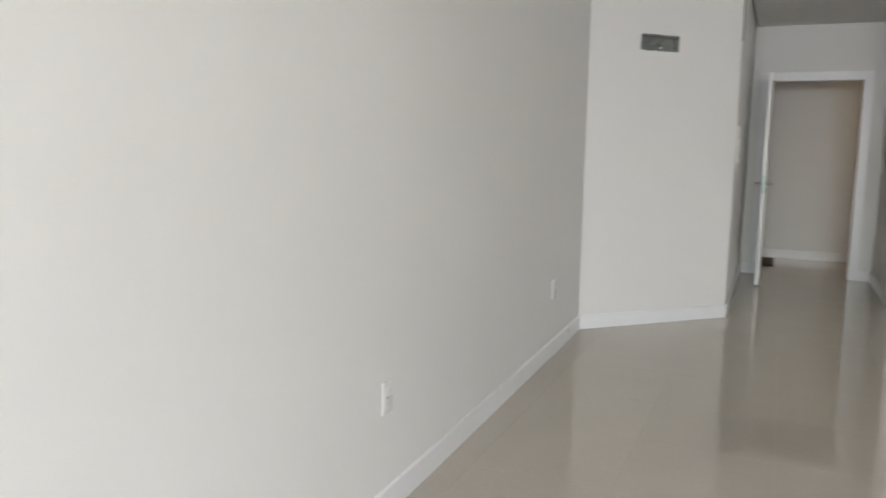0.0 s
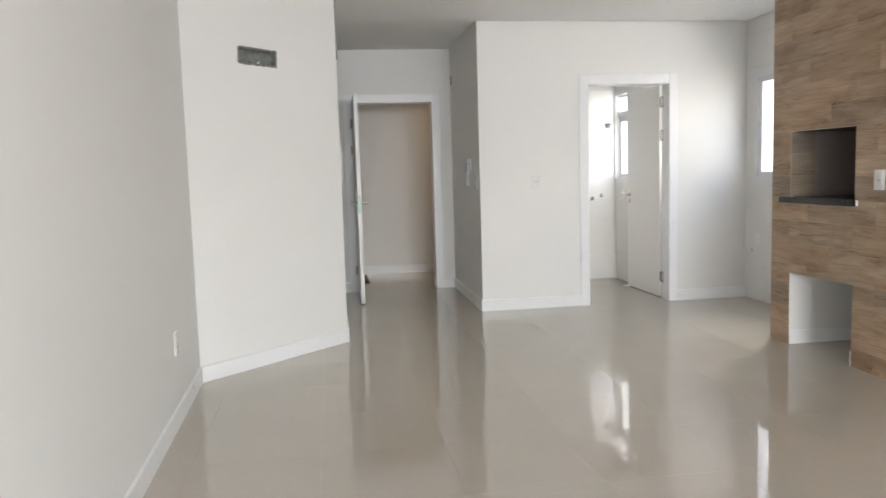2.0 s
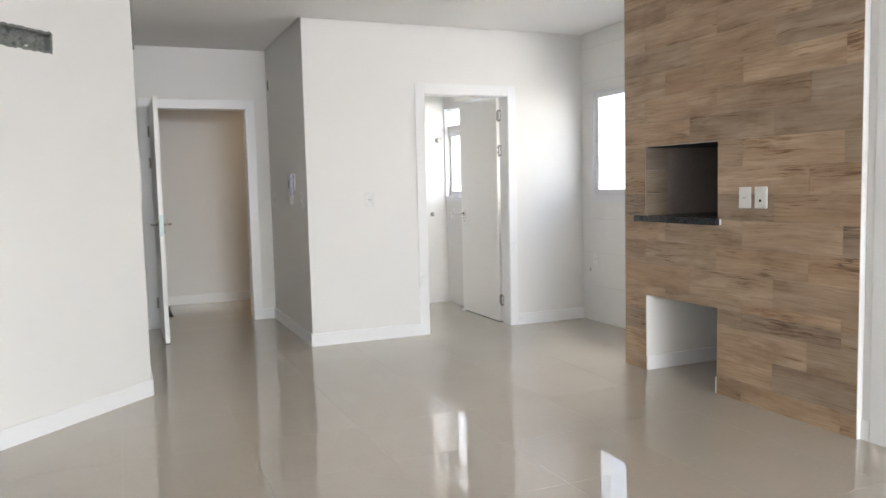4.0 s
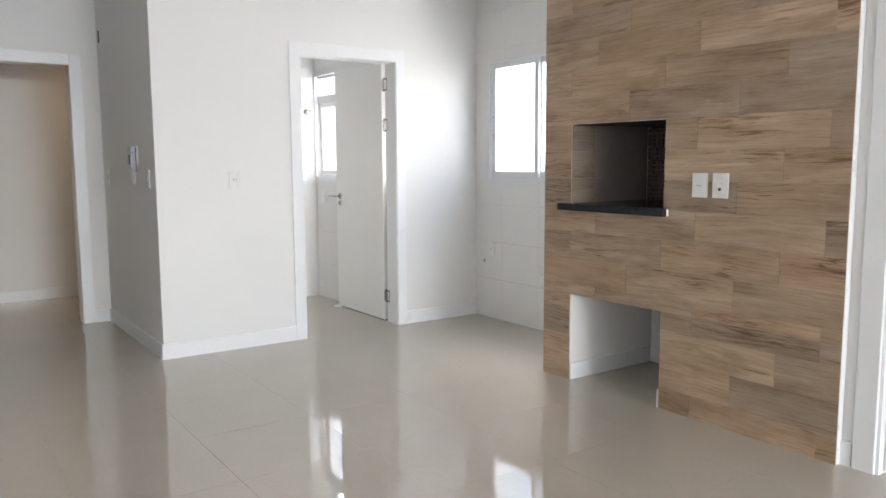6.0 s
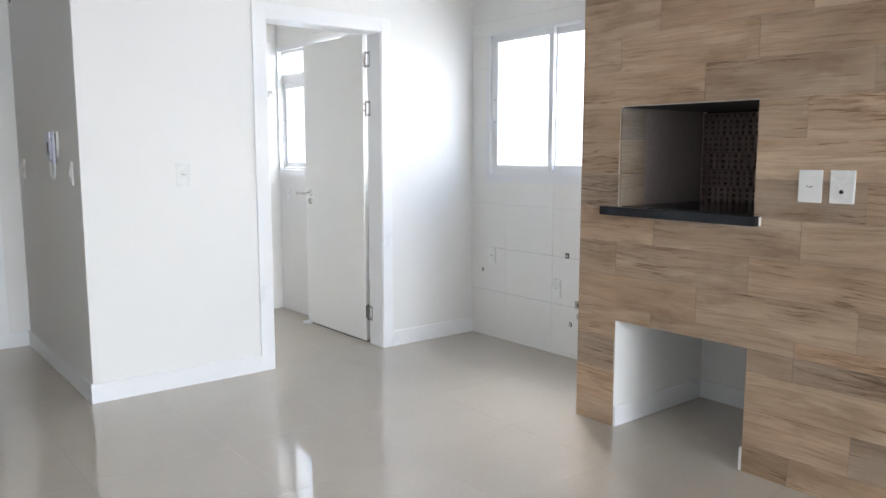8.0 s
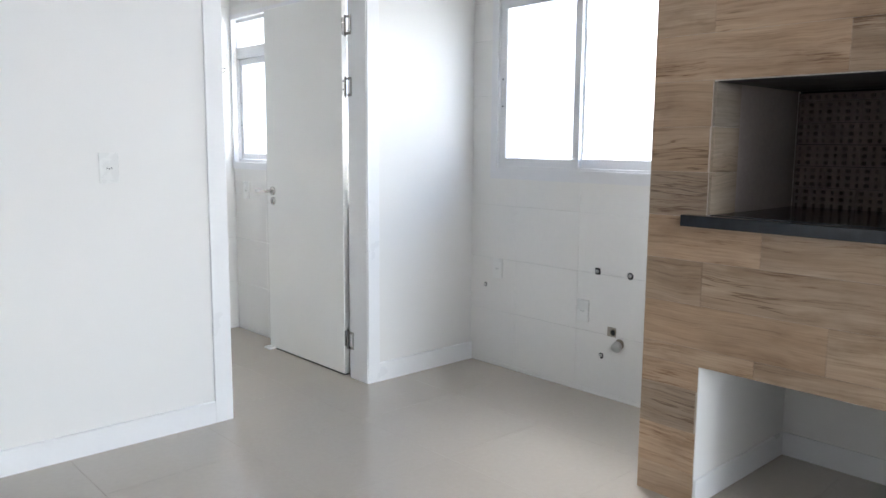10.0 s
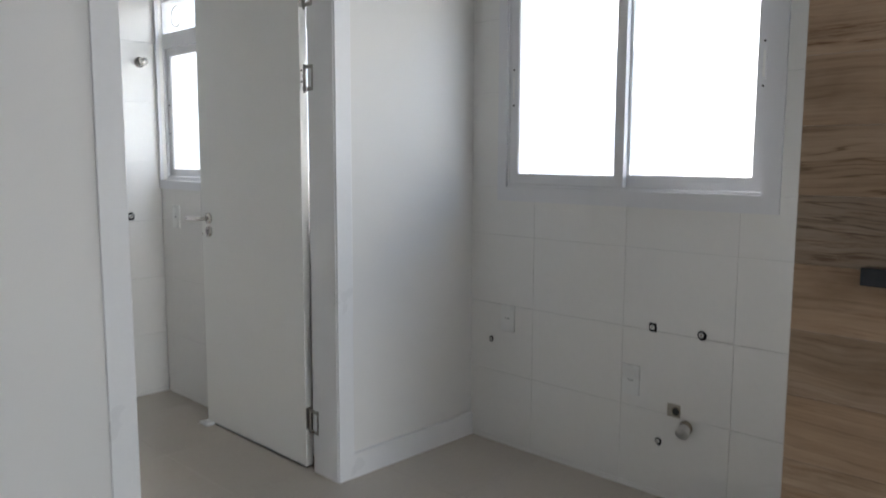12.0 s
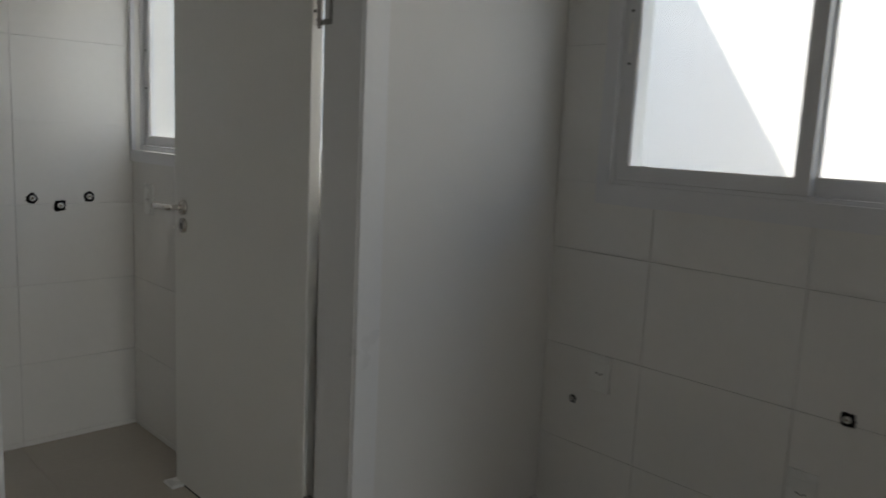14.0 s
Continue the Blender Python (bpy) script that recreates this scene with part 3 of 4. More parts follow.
window_1 = empty("window_1", (KITCHEN, 7.4, 1.12), "white aluminium two-sash sliding window above the kitchen tiles", "window", kind="structure")
# trim board round the opening on the inner face
Y0, Y1, Z0, Z1 = 6.842, 7.957, 1.175, 2.112
part("casing", slab_grid([Y0 - 0.06, Y0, Y1, Y1 + 0.047], [Z0 - 0.061, Z0, Z1, Z1 + 0.014], lambda u, z: not (Y0 < u < Y1 and Z0 < z < Z1), lambda u, z, k: Vector((KITCHEN - 0.016 + k, u, z)), 0.0155), ALU, window_1)
part("window_frame", slab_grid([Y0, Y0 + 0.007, Y1 - 0.007, Y1], [Z0, Z0 + 0.012, Z1 - 0.006, Z1], lambda u, z: not (Y0 + 0.007 < u < Y1 - 0.007 and Z0 + 0.012 < z < Z1 - 0.006),
     lambda u, z, k: Vector((KITCHEN - 0.002 + k, u, z)), 0.085), ALU, window_1)
part("track", box((KITCHEN + 0.0255, Y0 + 0.008, Z0 + 0.012), (KITCHEN + 0.0275, Y1 - 0.008, Z0 + 0.022)), ALU, window_1)
s1 = slider_sash(window_1, KITCHEN + 0.002, 7.386, 7.950, 1.188, 2.107, 0.040)
s2 = slider_sash(window_1, KITCHEN + 0.029, 6.850, 7.425, 1.188, 2.107, 0.043)
pull(s1, KITCHEN + 0.002, 7.932, 1.60)
pull(s2, KITCHEN + 0.029, 6.873, 1.62)

window_2 = empty("window_2", (LAUNDRY_E, 9.4, 1.13), "white aluminium laundry window with a transom light", "window", kind="structure")
Y0, Y1, Z0, Z1 = 8.38, 9.795, 1.175, 2.13
part("casing", slab_grid([Y0 - 0.04, Y0, Y1, Y1 + 0.023], [Z0 - 0.045, Z0, Z1, Z1 + 0.03], lambda u, z: not (Y0 < u < Y1 and Z0 < z < Z1), lambda u, z, k: Vector((LAUNDRY_E - 0.016 + k, u, z)), 0.0155), ALU, window_2)
part("window_frame", slab_grid([Y0, Y0 + 0.006, Y1 - 0.006, Y1], [Z0, Z0 + 0.02, 1.87, 1.945, Z1 - 0.022, Z1], lambda u, z: not (Y0 + 0.006 < u < Y1 - 0.006 and (Z0 + 0.02 < z < 1.87 or 1.945 < z < Z1 - 0.022)),
     lambda u, z, k: Vector((LAUNDRY_E + 0.02 + k, u, z)), 0.06), ALU, window_2)
sa = slider_sash(window_2, LAUNDRY_E + 0.036, 9.06, Y1 - 0.008, 1.197, 1.868, 0.034)
slider_sash(window_2, LAUNDRY_E + 0.008, Y0 + 0.008, 9.10, 1.197, 1.868, 0.034)
pull(sa, LAUNDRY_E + 0.036, 9.772, 1.5)
tp = part("transom_pane", box((LAUNDRY_E + 0.048, Y0 + 0.006, 1.945), (LAUNDRY_E + 0.052, Y1 - 0.006, Z1 - 0.022)), GLASS, window_2, "clear transom glass")
tp.visible_shadow = False
bm = bmesh.new()
rings = [[bm.verts.new((LAUNDRY_E + x, 9.68 + r * math.cos(k * math.tau / 36), 2.03 + r * math.sin(k * math.tau / 36))) for k in range(36)] for x, r in ((0.044, 0.05), (0.044, 0.056), (0.050, 0.056), (0.050, 0.05))]
for i in range(4):
    for k in range(36):
        bm.faces.new((rings[i][k], rings[i][(k + 1) % 36], rings[(i + 1) % 4][(k + 1) % 36], rings[(i + 1) % 4][k]))
part("vent_ring", bm, PLASTIC, window_2, "round white vent ring in the transom", True)

# ---- barbecue block ----
bbq = empty("barbecue", (3.4, 5.5, 0), "built-in barbecue block clad in wood-look porcelain planks", "barbecue")
X1, OVEN_Z0, OVEN_Z1, NICHE_Z, Y_A, Y_B = 3.06, 1.062, 1.527, 0.524, 5.552, 6.225


def block_solid(u, z):
    return not (Y_A < u < Y_B and (z < NICHE_Z or OVEN_Z0 < z < OVEN_Z1))


part("core", slab_grid([BLOCK_S, Y_A, Y_B, BLOCK_N], [0, NICHE_Z, OVEN_Z0, OVEN_Z1, TOP], block_solid, lambda u, z, k: Vector((X1 + k, u, z)), KITCHEN - 0.001 - X1), PAINT, bbq, "white plastered masonry core")
part("niche_back", box((3.79, Y_A + 0.001, 0), (3.828, Y_B - 0.001, NICHE_Z - 0.001)), PAINT, bbq)
for lo, hi in (((X1 - 0.008, Y_B - 0.014, 0), (3.79, Y_B - 0.001, 0.10)), ((X1 - 0.008, Y_A + 0.001, 0), (3.79, Y_A + 0.014, 0.10)), ((3.777, Y_A + 0.014, 0), (3.79, Y_B - 0.014, 0.10))):
    part("skirting", box(lo, hi, 0.002), TRIM, bbq)
part("niche_lining", box((X1 - 0.009, Y_B - 0.005, 0.10), (3.79, Y_B - 0.001, NICHE_Z - 0.002)), PAINT, bbq)
# firebox lining
part("firebox_side", box((3.228, Y_B - 0.012, OVEN_Z0 + 0.008), (3.70, Y_B - 0.001, OVEN_Z1 - 0.001)), SOOT, bbq, "smoke-grey plastered firebox side")
part("firebox_side", box((3.20, Y_A + 0.001, OVEN_Z0 + 0.008), (3.70, Y_A + 0.012, OVEN_Z1 - 0.001)), SOOT, bbq, "smoke-grey plastered firebox side")
# ceiling much darker than the firebox sides
part("firebox_top", box((3.0595, Y_A + 0.012, OVEN_Z1 - 0.004), (3.70, Y_B - 0.012, OVEN_Z1 - 0.0005)), DARK_TOP, bbq, "near-black firebox ceiling")
part("firebox_back", box((3.745, Y_A + 0.001, OVEN_Z0 + 0.002), (3.80, Y_B - 0.001, OVEN_Z1 - 0.001)), HOLE, bbq)


def hollow_brick(y0, y1, z0, z1, x, cols, rows):
    """Face of a perforated fire brick: a slab with rows of holes, wide and narrow by turns."""
    us, vs, holes = [y0], [z0], []
    for k in range(cols):
        c, w = y0 + (k + 0.5) * (y1 - y0) / cols, 0.0085 if k % 2 else 0.005
        us += [c - w, c + w]
        holes.append((c, w))
    rises = [z0 + (k + 0.5) * (z1 - z0) / rows for k in range(rows)]
    for c in rises:
        vs += [c - 0.0075, c + 0.0075]
    return slab_grid(us + [y1], vs + [z1], lambda u, z: not (any(abs(u - c) < w for c, w in holes) and any(abs(z - c) < 0.0075 for c in rises)),
                     lambda u, z, k: Vector((x + k, u, z)), 0.04)


course = (OVEN_Z1 - 0.012 - OVEN_Z0 - 0.03) / 5
for r in range(6):
    z0 = OVEN_Z0 + 0.002 + r * course
    z1 = min(z0 + course - 0.003, OVEN_Z1 - 0.012)
    edges = [Y_A + 0.012] + [Y_A + 0.012 + (0.12 if r % 2 else 0.205) + 0.205 * k for k in range(4)] + [Y_B - 0.012]
    edges = [e for i, e in enumerate(edges) if e < Y_B - 0.02] + [Y_B - 0.012]
    for a, b in zip(edges, edges[1:]):
        if b - a < 0.03 or z1 - z0 < 0.02:
            continue
        part("brick", hollow_brick(a + 0.0012, b - 0.0012, z0, z1, 3.705, max(1, round((b - a) / 0.034)), 3 if z1 - z0 > 0.07 else 1), BRICK, bbq)
part("firebox_floor", box((3.07, Y_A + 0.001, OVEN_Z0), (3.745, Y_B - 0.001, OVEN_Z0 + 0.008)), GRANITE, bbq)
part("hearth_slab", box((3.008, 5.522, 1.028), (3.12, 6.302, 1.068), 0.002), GRANITE, bbq, "polished black granite ledge")
part("ledge_end_chip", box((3.036, 5.5195, 1.03), (3.0495, 5.5218, 1.066)), PLASTIC, bbq, "white edge of the ledge")
part("corner_bead", box((X1 - 0.0115, Y_B - 0.0012, OVEN_Z0 + 0.007), (X1 - 0.009, Y_B + 0.0005, OVEN_Z1 - 0.001)), PLANK_GROUT, bbq, "thin pale edge of the fire opening")
part("edge_trim", box((3.052, BLOCK_S - 0.003, 0.0), (EAST - 0.001, BLOCK_S - 0.0002, CEIL_Z)), TRIM, bbq, "white plastered end of the block")

# wood-look planks of the front
PITCH, SEAM = 0.157, 1.53
GAP, T = 0.0009, 0.0095
STARTS = {0: 5.127, 1: 5.563, 2: 5.357}
plank_meshes = {}


def plank(y0, y1, z0, z1, x0, x1, parent):
    key = tuple(round(v, 4) for v in (y1 - y0, z1 - z0, x1 - x0))
    c = Vector(((x0 + x1) / 2, (y0 + y1) / 2, (z0 + z1) / 2))
    if key not in plank_meshes:
        bm = bmesh.new()
        w = Vector((x1 - x0, y1 - y0, z1 - z0)) / 2
        vs = box_into(bm, -w, w)
        bmesh.ops.bevel(bm, geom=[e for e in bm.edges if all(v.co.x < 0 for v in e.verts)], offset=0.0008, segments=1, affect="EDGES")
        me = bpy.data.meshes.new("plank")
        bmesh.ops.recalc_face_normals(bm, faces=bm.faces)
        bm.to_mesh(me)
        bm.free()
        me.materials.append(WOOD)
        plank_meshes[key] = me
    ob = new("plank", plank_meshes[key])
    ob.matrix_basis = Matrix.Translation(c)
    attach(ob, parent)


part("joint_bed", slab_grid([BLOCK_S + 0.001, Y_A - 0.001, Y_B + 0.001, BLOCK_N - 0.001], [0.001, NICHE_Z + 0.001, OVEN_Z0 - 0.001, OVEN_Z1 + 0.001, CEIL_Z + 0.01],
     block_solid, lambda u, z, k: Vector((X1 - 0.0075 + k, u, z)), 0.0073), PLANK_GROUT, bbq, "pale grout behind the planks")
for k in range(-10, 8):
    z0, z1 = max(SEAM + k * PITCH, 0.0), min(SEAM + (k + 1) * PITCH, CEIL_Z + 0.012)
    if z1 - z0 < 0.01:
        continue
    joints = sorted({BLOCK_S, BLOCK_N} | {j for j in (STARTS[k % 3] + 0.668 * i for i in range(-3, 4)) if BLOCK_S + 0.02 < j < BLOCK_N - 0.02})
    for a, b in zip(joints, joints[1:]):
        # cut the plank round the two openings
        bands = sorted({z0, z1} | {c for c in (NICHE_Z, OVEN_Z0, OVEN_Z1) if z0 + 0.012 < c < z1 - 0.012})
        for c, d in zip(bands, bands[1:]):
            mid = (c + d) / 2
            spans = [(a, b)]
            if mid < NICHE_Z or OVEN_Z0 < mid < OVEN_Z1:
                spans = [(max(a, lo), min(b, hi)) for lo, hi in ((BLOCK_S, Y_A), (Y_B, BLOCK_N))]
            for s, e in spans:
                if e - s > 0.01:
                    plank(s + GAP / 2, e - GAP / 2, c + GAP / 2, d - GAP / 2, FACE, FACE + T, bbq)
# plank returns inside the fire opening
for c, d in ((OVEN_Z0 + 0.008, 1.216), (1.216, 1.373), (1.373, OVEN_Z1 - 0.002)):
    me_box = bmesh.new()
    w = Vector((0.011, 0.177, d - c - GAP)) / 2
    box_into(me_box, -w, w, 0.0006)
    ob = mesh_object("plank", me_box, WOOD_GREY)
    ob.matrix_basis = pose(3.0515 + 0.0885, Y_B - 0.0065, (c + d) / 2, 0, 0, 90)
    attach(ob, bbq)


# ---- switches and sockets ----
def plate(name, at, normal, label, kind="socket", w=0.078, h=0.122, group=""):
    """A wall plate at a point of a wall; normal points into the room."""
    n = Vector((*normal, 0)).normalized()
    m = Matrix.Translation(at) @ Matrix(((n.y, 0, n.x), (-n.x, 0, n.y), (0, 1, 0))).to_4x4()
    # local axes: x along the wall, y up, z out of the wall
    root = empty(name, at, label, "socket" if kind == "socket" else "switch", group)
    bm = bmesh.new()
    box_into(bm, (-w / 2, -h / 2, 0), (w / 2, h / 2, 0.008), 0.0025, m)
    part("faceplate", bm, PLASTIC, root)
    bm = bmesh.new()
    box_into(bm, (-0.022, -0.036, 0.0078), (0.022, 0.036, 0.0095), 0.001, m)
    mod = part("module", bm, PLASTIC, root)
    bm = bmesh.new()
    if kind == "socket":
        for dx in (-0.0095, 0, 0.0095):
            a, b = m @ Vector((dx, 0 if dx else -0.003, 0.0093)), m @ Vector((dx, 0 if dx else -0.003, 0.0099))
            tube_into(bm, a, b, 0.0026, 10)
        part("contact_hole", bm, BLACK, mod)
    elif kind == "coax":
        tube_into(bm, m @ Vector((0, -0.018, 0.009)), m @ Vector((0, -0.018, 0.0125)), 0.0075, 16)
        part("coax_jack", bm, BLACK, mod)
    else:
        box_into(bm, (-0.011, -0.022, 0.0093), (0.011, 0.022, 0.0125), 0.0015, m)
        part("rocker", bm, PLASTIC, mod)
    return root


plate("wall_switch", (1.711, NORTH, 1.198), (0, -1), "white plastic socket plate on the white wall beside the laundry door", "socket", 0.08, 0.125)
plate("wall_switch", (HALL_E, 8.343, 1.208), (-1, 0), "white plastic light switch on the hall wall near the corner", "switch")
plate("wall_switch", (HALL_E, 9.58, 1.215), (-1, 0), "white plastic light switch on the hall wall near the front door", "switch")
plate("wall_socket", (FACE, 5.330, 1.194), (-1, 0), "white plastic socket plate on the wood-look planks", "socket", 0.088, 0.122, "plates on the barbecue")
plate("wall_socket", (FACE, 5.213, 1.195), (-1, 0), "white plastic aerial outlet plate on the wood-look planks", "coax", 0.088, 0.122, "plates on the barbecue")
plate("wall_socket", (WEST + 0.0155, 5.43, 0.438), (1, 0), "white plastic socket low on the off-white wall", "socket", 0.078, 0.122, "low sockets")
plate("wall_socket", (WEST + 0.060, 3.03, 0.448), (1, 0), "white plastic socket low on the off-white wall", "socket", 0.078, 0.122, "low sockets")
plate("wall_socket", (KITCHEN - 0.005, 7.94, 0.59), (-1, 0), "white plastic socket on the white kitchen tiles", "socket", 0.075, 0.118, "kitchen sockets")
plate("wall_socket", (KITCHEN - 0.005, 7.315, 0.44), (-1, 0), "white plastic socket low on the white kitchen tiles", "socket", 0.075, 0.118, "kitchen sockets")
plate("wall_socket", (LAUNDRY_E - 0.005, 9.65, 0.987), (-1, 0), "white plastic socket under the laundry window", "socket")
panel = empty("electrical_panel", (HALL_W, 7.62, 1.4), "white electrical panel cover on the hall wall", "electrical panel")
part("cover", box((HALL_W + 0.0, 7.47, 1.25), (HALL_W + 0.014, 7.77, 1.55), 0.003), PLASTIC, panel)
part("panel_door", box((HALL_W + 0.0135, 7.49, 1.27), (HALL_W + 0.019, 7.75, 1.53), 0.002), PLASTIC, panel)

# dark strip added for the shadow line high at the hall corner
tagged(mesh_object("corner_shadow_strip", box((HALL_W - 0.002, 7.205, 2.2), (HALL_W + 0.010, 7.235, 2.655), 0.001), MORTAR), "narrow dark strip for the shadow gap high at the hall corner", "conduit")

# ---- intercom ----
icom = empty("intercom", (HALL_E, 8.69, 1.35), "white wall intercom with handset, cord and dark earpiece slot", "intercom")
ICOM_TURN = Matrix(((0, 0, -1, HALL_E), (1.354, 0, 0, -3.168), (0, 1, 0, -0.008), (0, 0, 0, 1)))


def icom_piece(name, outline, d0, d1, mat, parent, label=""):
    bm = prism(outline, d0, d1)
    bmesh.ops.transform(bm, matrix=ICOM_TURN, verts=bm.verts)
    return part(name, bm, mat, parent, label)


icom_piece("base", [(8.684, 1.44), (8.684, 1.335), (8.70, 1.30), (8.80, 1.30), (8.815, 1.32), (8.815, 1.44)], 0, 0.011, PLASTIC, icom)
# black piece stands in for the shadow between base and handset
icom_piece("shadow_filler", [(8.690, 1.435), (8.690, 1.262), (8.80, 1.30), (8.80, 1.435)], 0.011, 0.015, BLACK, icom, "black filler for the shadow behind the handset")
hs = icom_piece("handset", [(8.698, 1.442), (8.698, 1.262), (8.712, 1.255), (8.815, 1.302), (8.828, 1.318), (8.828, 1.442)], 0.015, 0.028, ICOM, icom, "bluish white handset")
icom_piece("grip", [(8.725, 1.438), (8.725, 1.285), (8.752, 1.297), (8.752, 1.438)], 0.0275, 0.034, ICOM, hs, "raised grip")
icom_piece("slot", [(8.770, 1.385), (8.770, 1.312), (8.796, 1.322), (8.796, 1.385)], 0.0275, 0.0292, BLACK, hs, "dark slot")
icom_piece("button", [(8.707, 1.402), (8.707, 1.392), (8.717, 1.392), (8.717, 1.402)], 0.0275, 0.030, BLACK, hs)
loop = [(HALL_E - 0.02, 8.622 + 0.055 * (1 - math.cos(math.pi * k / 16)), 1.264 - 0.095 * math.sin(math.pi * k / 16) ** 0.6) for k in range(17)]
part("cord", sweep(loop, 0.0045, 8), PLASTIC, icom, "white coiled cord", True)

# small open junction box high on the hall wall
jb = empty("junction_box", (HALL_E, 9.65, 2.32), "open dark junction box high on the hall wall", "junction box")
part("box_rim", box((HALL_E - 0.004, 9.615, 2.265), (HALL_E + 0.0, 9.685, 2.375), 0.001), PLASTIC, jb)
part("box_hollow", box((HALL_E - 0.0052, 9.625, 2.272), (HALL_E - 0.0038, 9.677, 2.368)), BLACK, jb)

# ---- rough recess for an air conditioner in the angled wall ----
acp = empty("air_conditioner_recess", (-0.64, 6.667, 2.08), "rough grey mortar recess for an air conditioner's pipes", "wall recess")
d45 = (Vector((HALL_W, 7.2, 0)) - Vector((WEST, 6.227, 0))).normalized()
n45 = Vector((d45.y, -d45.x, 0))
M45 = Matrix(((d45.x, n45.x, 0, WEST), (d45.y, n45.y, 0, 6.227), (0, 0, 1, 0), (0, 0, 0, 1)))
rng = random.Random(5)
bm = bmesh.new()
# back of the recess, uneven
nx, nz = 22, 8
grid = [[bm.verts.new(M45 @ Vector((AC0 + (AC1 - AC0) * i / nx, -0.05 + rng.uniform(-0.007, 0.007), 2.083 + 0.109 * j / nz))) for j in range(nz + 1)] for i in range(nx + 1)]
for i in range(nx):
    for j in range(nz):
        bm.faces.new((grid[i][j], grid[i + 1][j], grid[i + 1][j + 1], grid[i][j + 1]))
bmesh.ops.solidify(bm, geom=bm.faces[:], thickness=0.02)
part("mortar_back", bm, MORTAR, acp)
bm = bmesh.new()
loop_pts = [(AC0 + (AC1 - AC0) * i / 26, 2.083, 0, -1) for i in range(27)] + [(AC1, 2.083 + 0.109 * i / 9, 1, 0) for i in range(1, 10)]
loop_pts += [(AC1 - (AC1 - AC0) * i / 26, 2.192, 0, 1) for i in range(1, 27)] + [(AC0, 2.192 - 0.109 * i / 9, -1, 0) for i in range(1, 9)]
rim_o, rim_i, rim_b = [], [], []
for s, z, a, b in loop_pts:
    o, i2 = rng.uniform(0.0005, 0.010), rng.uniform(0.003, 0.012)
    rim_o.append(bm.verts.new(M45 @ Vector((s + a * o, 0.0015, z + b * o))))
    rim_i.append(bm.verts.new(M45 @ Vector((s - a * i2, 0.0005, z - b * i2))))
    rim_b.append(bm.verts.new(M45 @ Vector((s - a * i2 * 0.8, -0.05, z - b * i2 * 0.8))))
n = len(loop_pts)
for i in range(n):
    j = (i + 1) % n
    bm.faces.new((rim_o[i], rim_o[j], rim_i[j], rim_i[i]))
    bm.faces.new((rim_i[i], rim_i[j], rim_b[j], rim_b[i]))
part("broken_rim", bm, MORTAR, acp)
part("pipe_stub", box((0, 0, 0), (0.008, 0.02, 0.012), 0.002, M45 @ Matrix.Translation((AC0 + 0.19, -0.04, 2.10))), PLASTIC, acp, "white pipe stub")


# ---- pipe outlets ----
def wall_hole(name, at, axis, r, label, square=False, cap=True):
    """Ragged pipe outlet in the tiles: dark hole, broken rim and a metal cap. axis: 'x' or 'y', the wall's normal."""
    m = Matrix.Translation(at) @ (Matrix(((0, 0, -1, 0), (1, 0, 0, 0), (0, 1, 0, 0), (0, 0, 0, 1))) if axis == "x" else Matrix(((1, 0, 0, 0), (0, 0, -1, 0), (0, 1, 0, 0), (0, 0, 0, 1))))
    g = random.Random(name + str(at))
    root = empty(name, at, label, "pipe outlet")
    bm = bmesh.new()
    ring = []
    for k in range(20):
        a = k * math.tau / 20
        q = r / max(abs(math.cos(a)), abs(math.sin(a))) if square else r
        q *= g.uniform(0.86, 1.12)
        ring.append(bm.verts.new(m @ Vector((q * math.cos(a), q * math.sin(a), 0.0008))))
    bm.faces.new(ring)
    bmesh.ops.solidify(bm, geom=bm.faces[:], thickness=0.0006)
    part("hole", bm, BLACK, root, "dark broken edge")
    if cap:
        bm = bmesh.new()
        tube_into(bm, m @ Vector((r * 0.1, r * 0.05, 0.0)), m @ Vector((r * 0.1, r * 0.05, 0.006)), r * 0.52, 18)
        c = part("cap", bm, PLASTIC, root, "", True)
        bm = bmesh.new()
        tube_into(bm, m @ Vector((r * 0.1, r * 0.05, 0.0055)), m @ Vector((r * 0.1, r * 0.05, 0.0068)), r * 0.25, 12)
        part("screw", bm, ZINC, c)
    return root


KX = KITCHEN - 0.0055
wall_hole("pipe_outlet", (KX, 8.038, 0.480), "x", 0.013, "small dark gas outlet in the kitchen tiles")
wall_hole("pipe_outlet", (KX, 7.230, 0.660), "x", 0.017, "capped water outlet in the kitchen tiles", True)
wall_hole("pipe_outlet", (KX, 7.033, 0.661), "x", 0.018, "capped water outlet in the kitchen tiles")
wall_hole("pipe_outlet", (KX, 7.191, 0.220), "x", 0.015, "small capped outlet low in the kitchen tiles")
cut = empty("pipe_outlet", (KX, 7.130, 0.355), "square-cut mortared outlet with dark pipe end in kitchen tiles", "pipe outlet")
part("mortar_square", box((KX - 0.0008, 7.106, 0.331), (KX + 0.004, 7.158, 0.381), 0.0005), PATCH, cut)
bm = bmesh.new()
tube_into(bm, (KX + 0.002, 7.122, 0.354), (KX - 0.003, 7.122, 0.354), 0.018, 20)
pe = part("pipe_end", bm, ZINC, cut, "", True)
bm = bmesh.new()
tube_into(bm, (KX - 0.002, 7.122, 0.354), (KX - 0.0036, 7.122, 0.354), 0.014, 20)
part("bore", bm, BLACK, pe)
drain = empty("drain_elbow", (KX, 7.09, 0.29), "grey capped drain pipe sticking out of the kitchen tiles", "drain pipe")
bm = bmesh.new()
tube_into(bm, (KX + 0.004, 7.080, 0.303), (KX - 0.022, 7.078, 0.301), 0.020, 24)
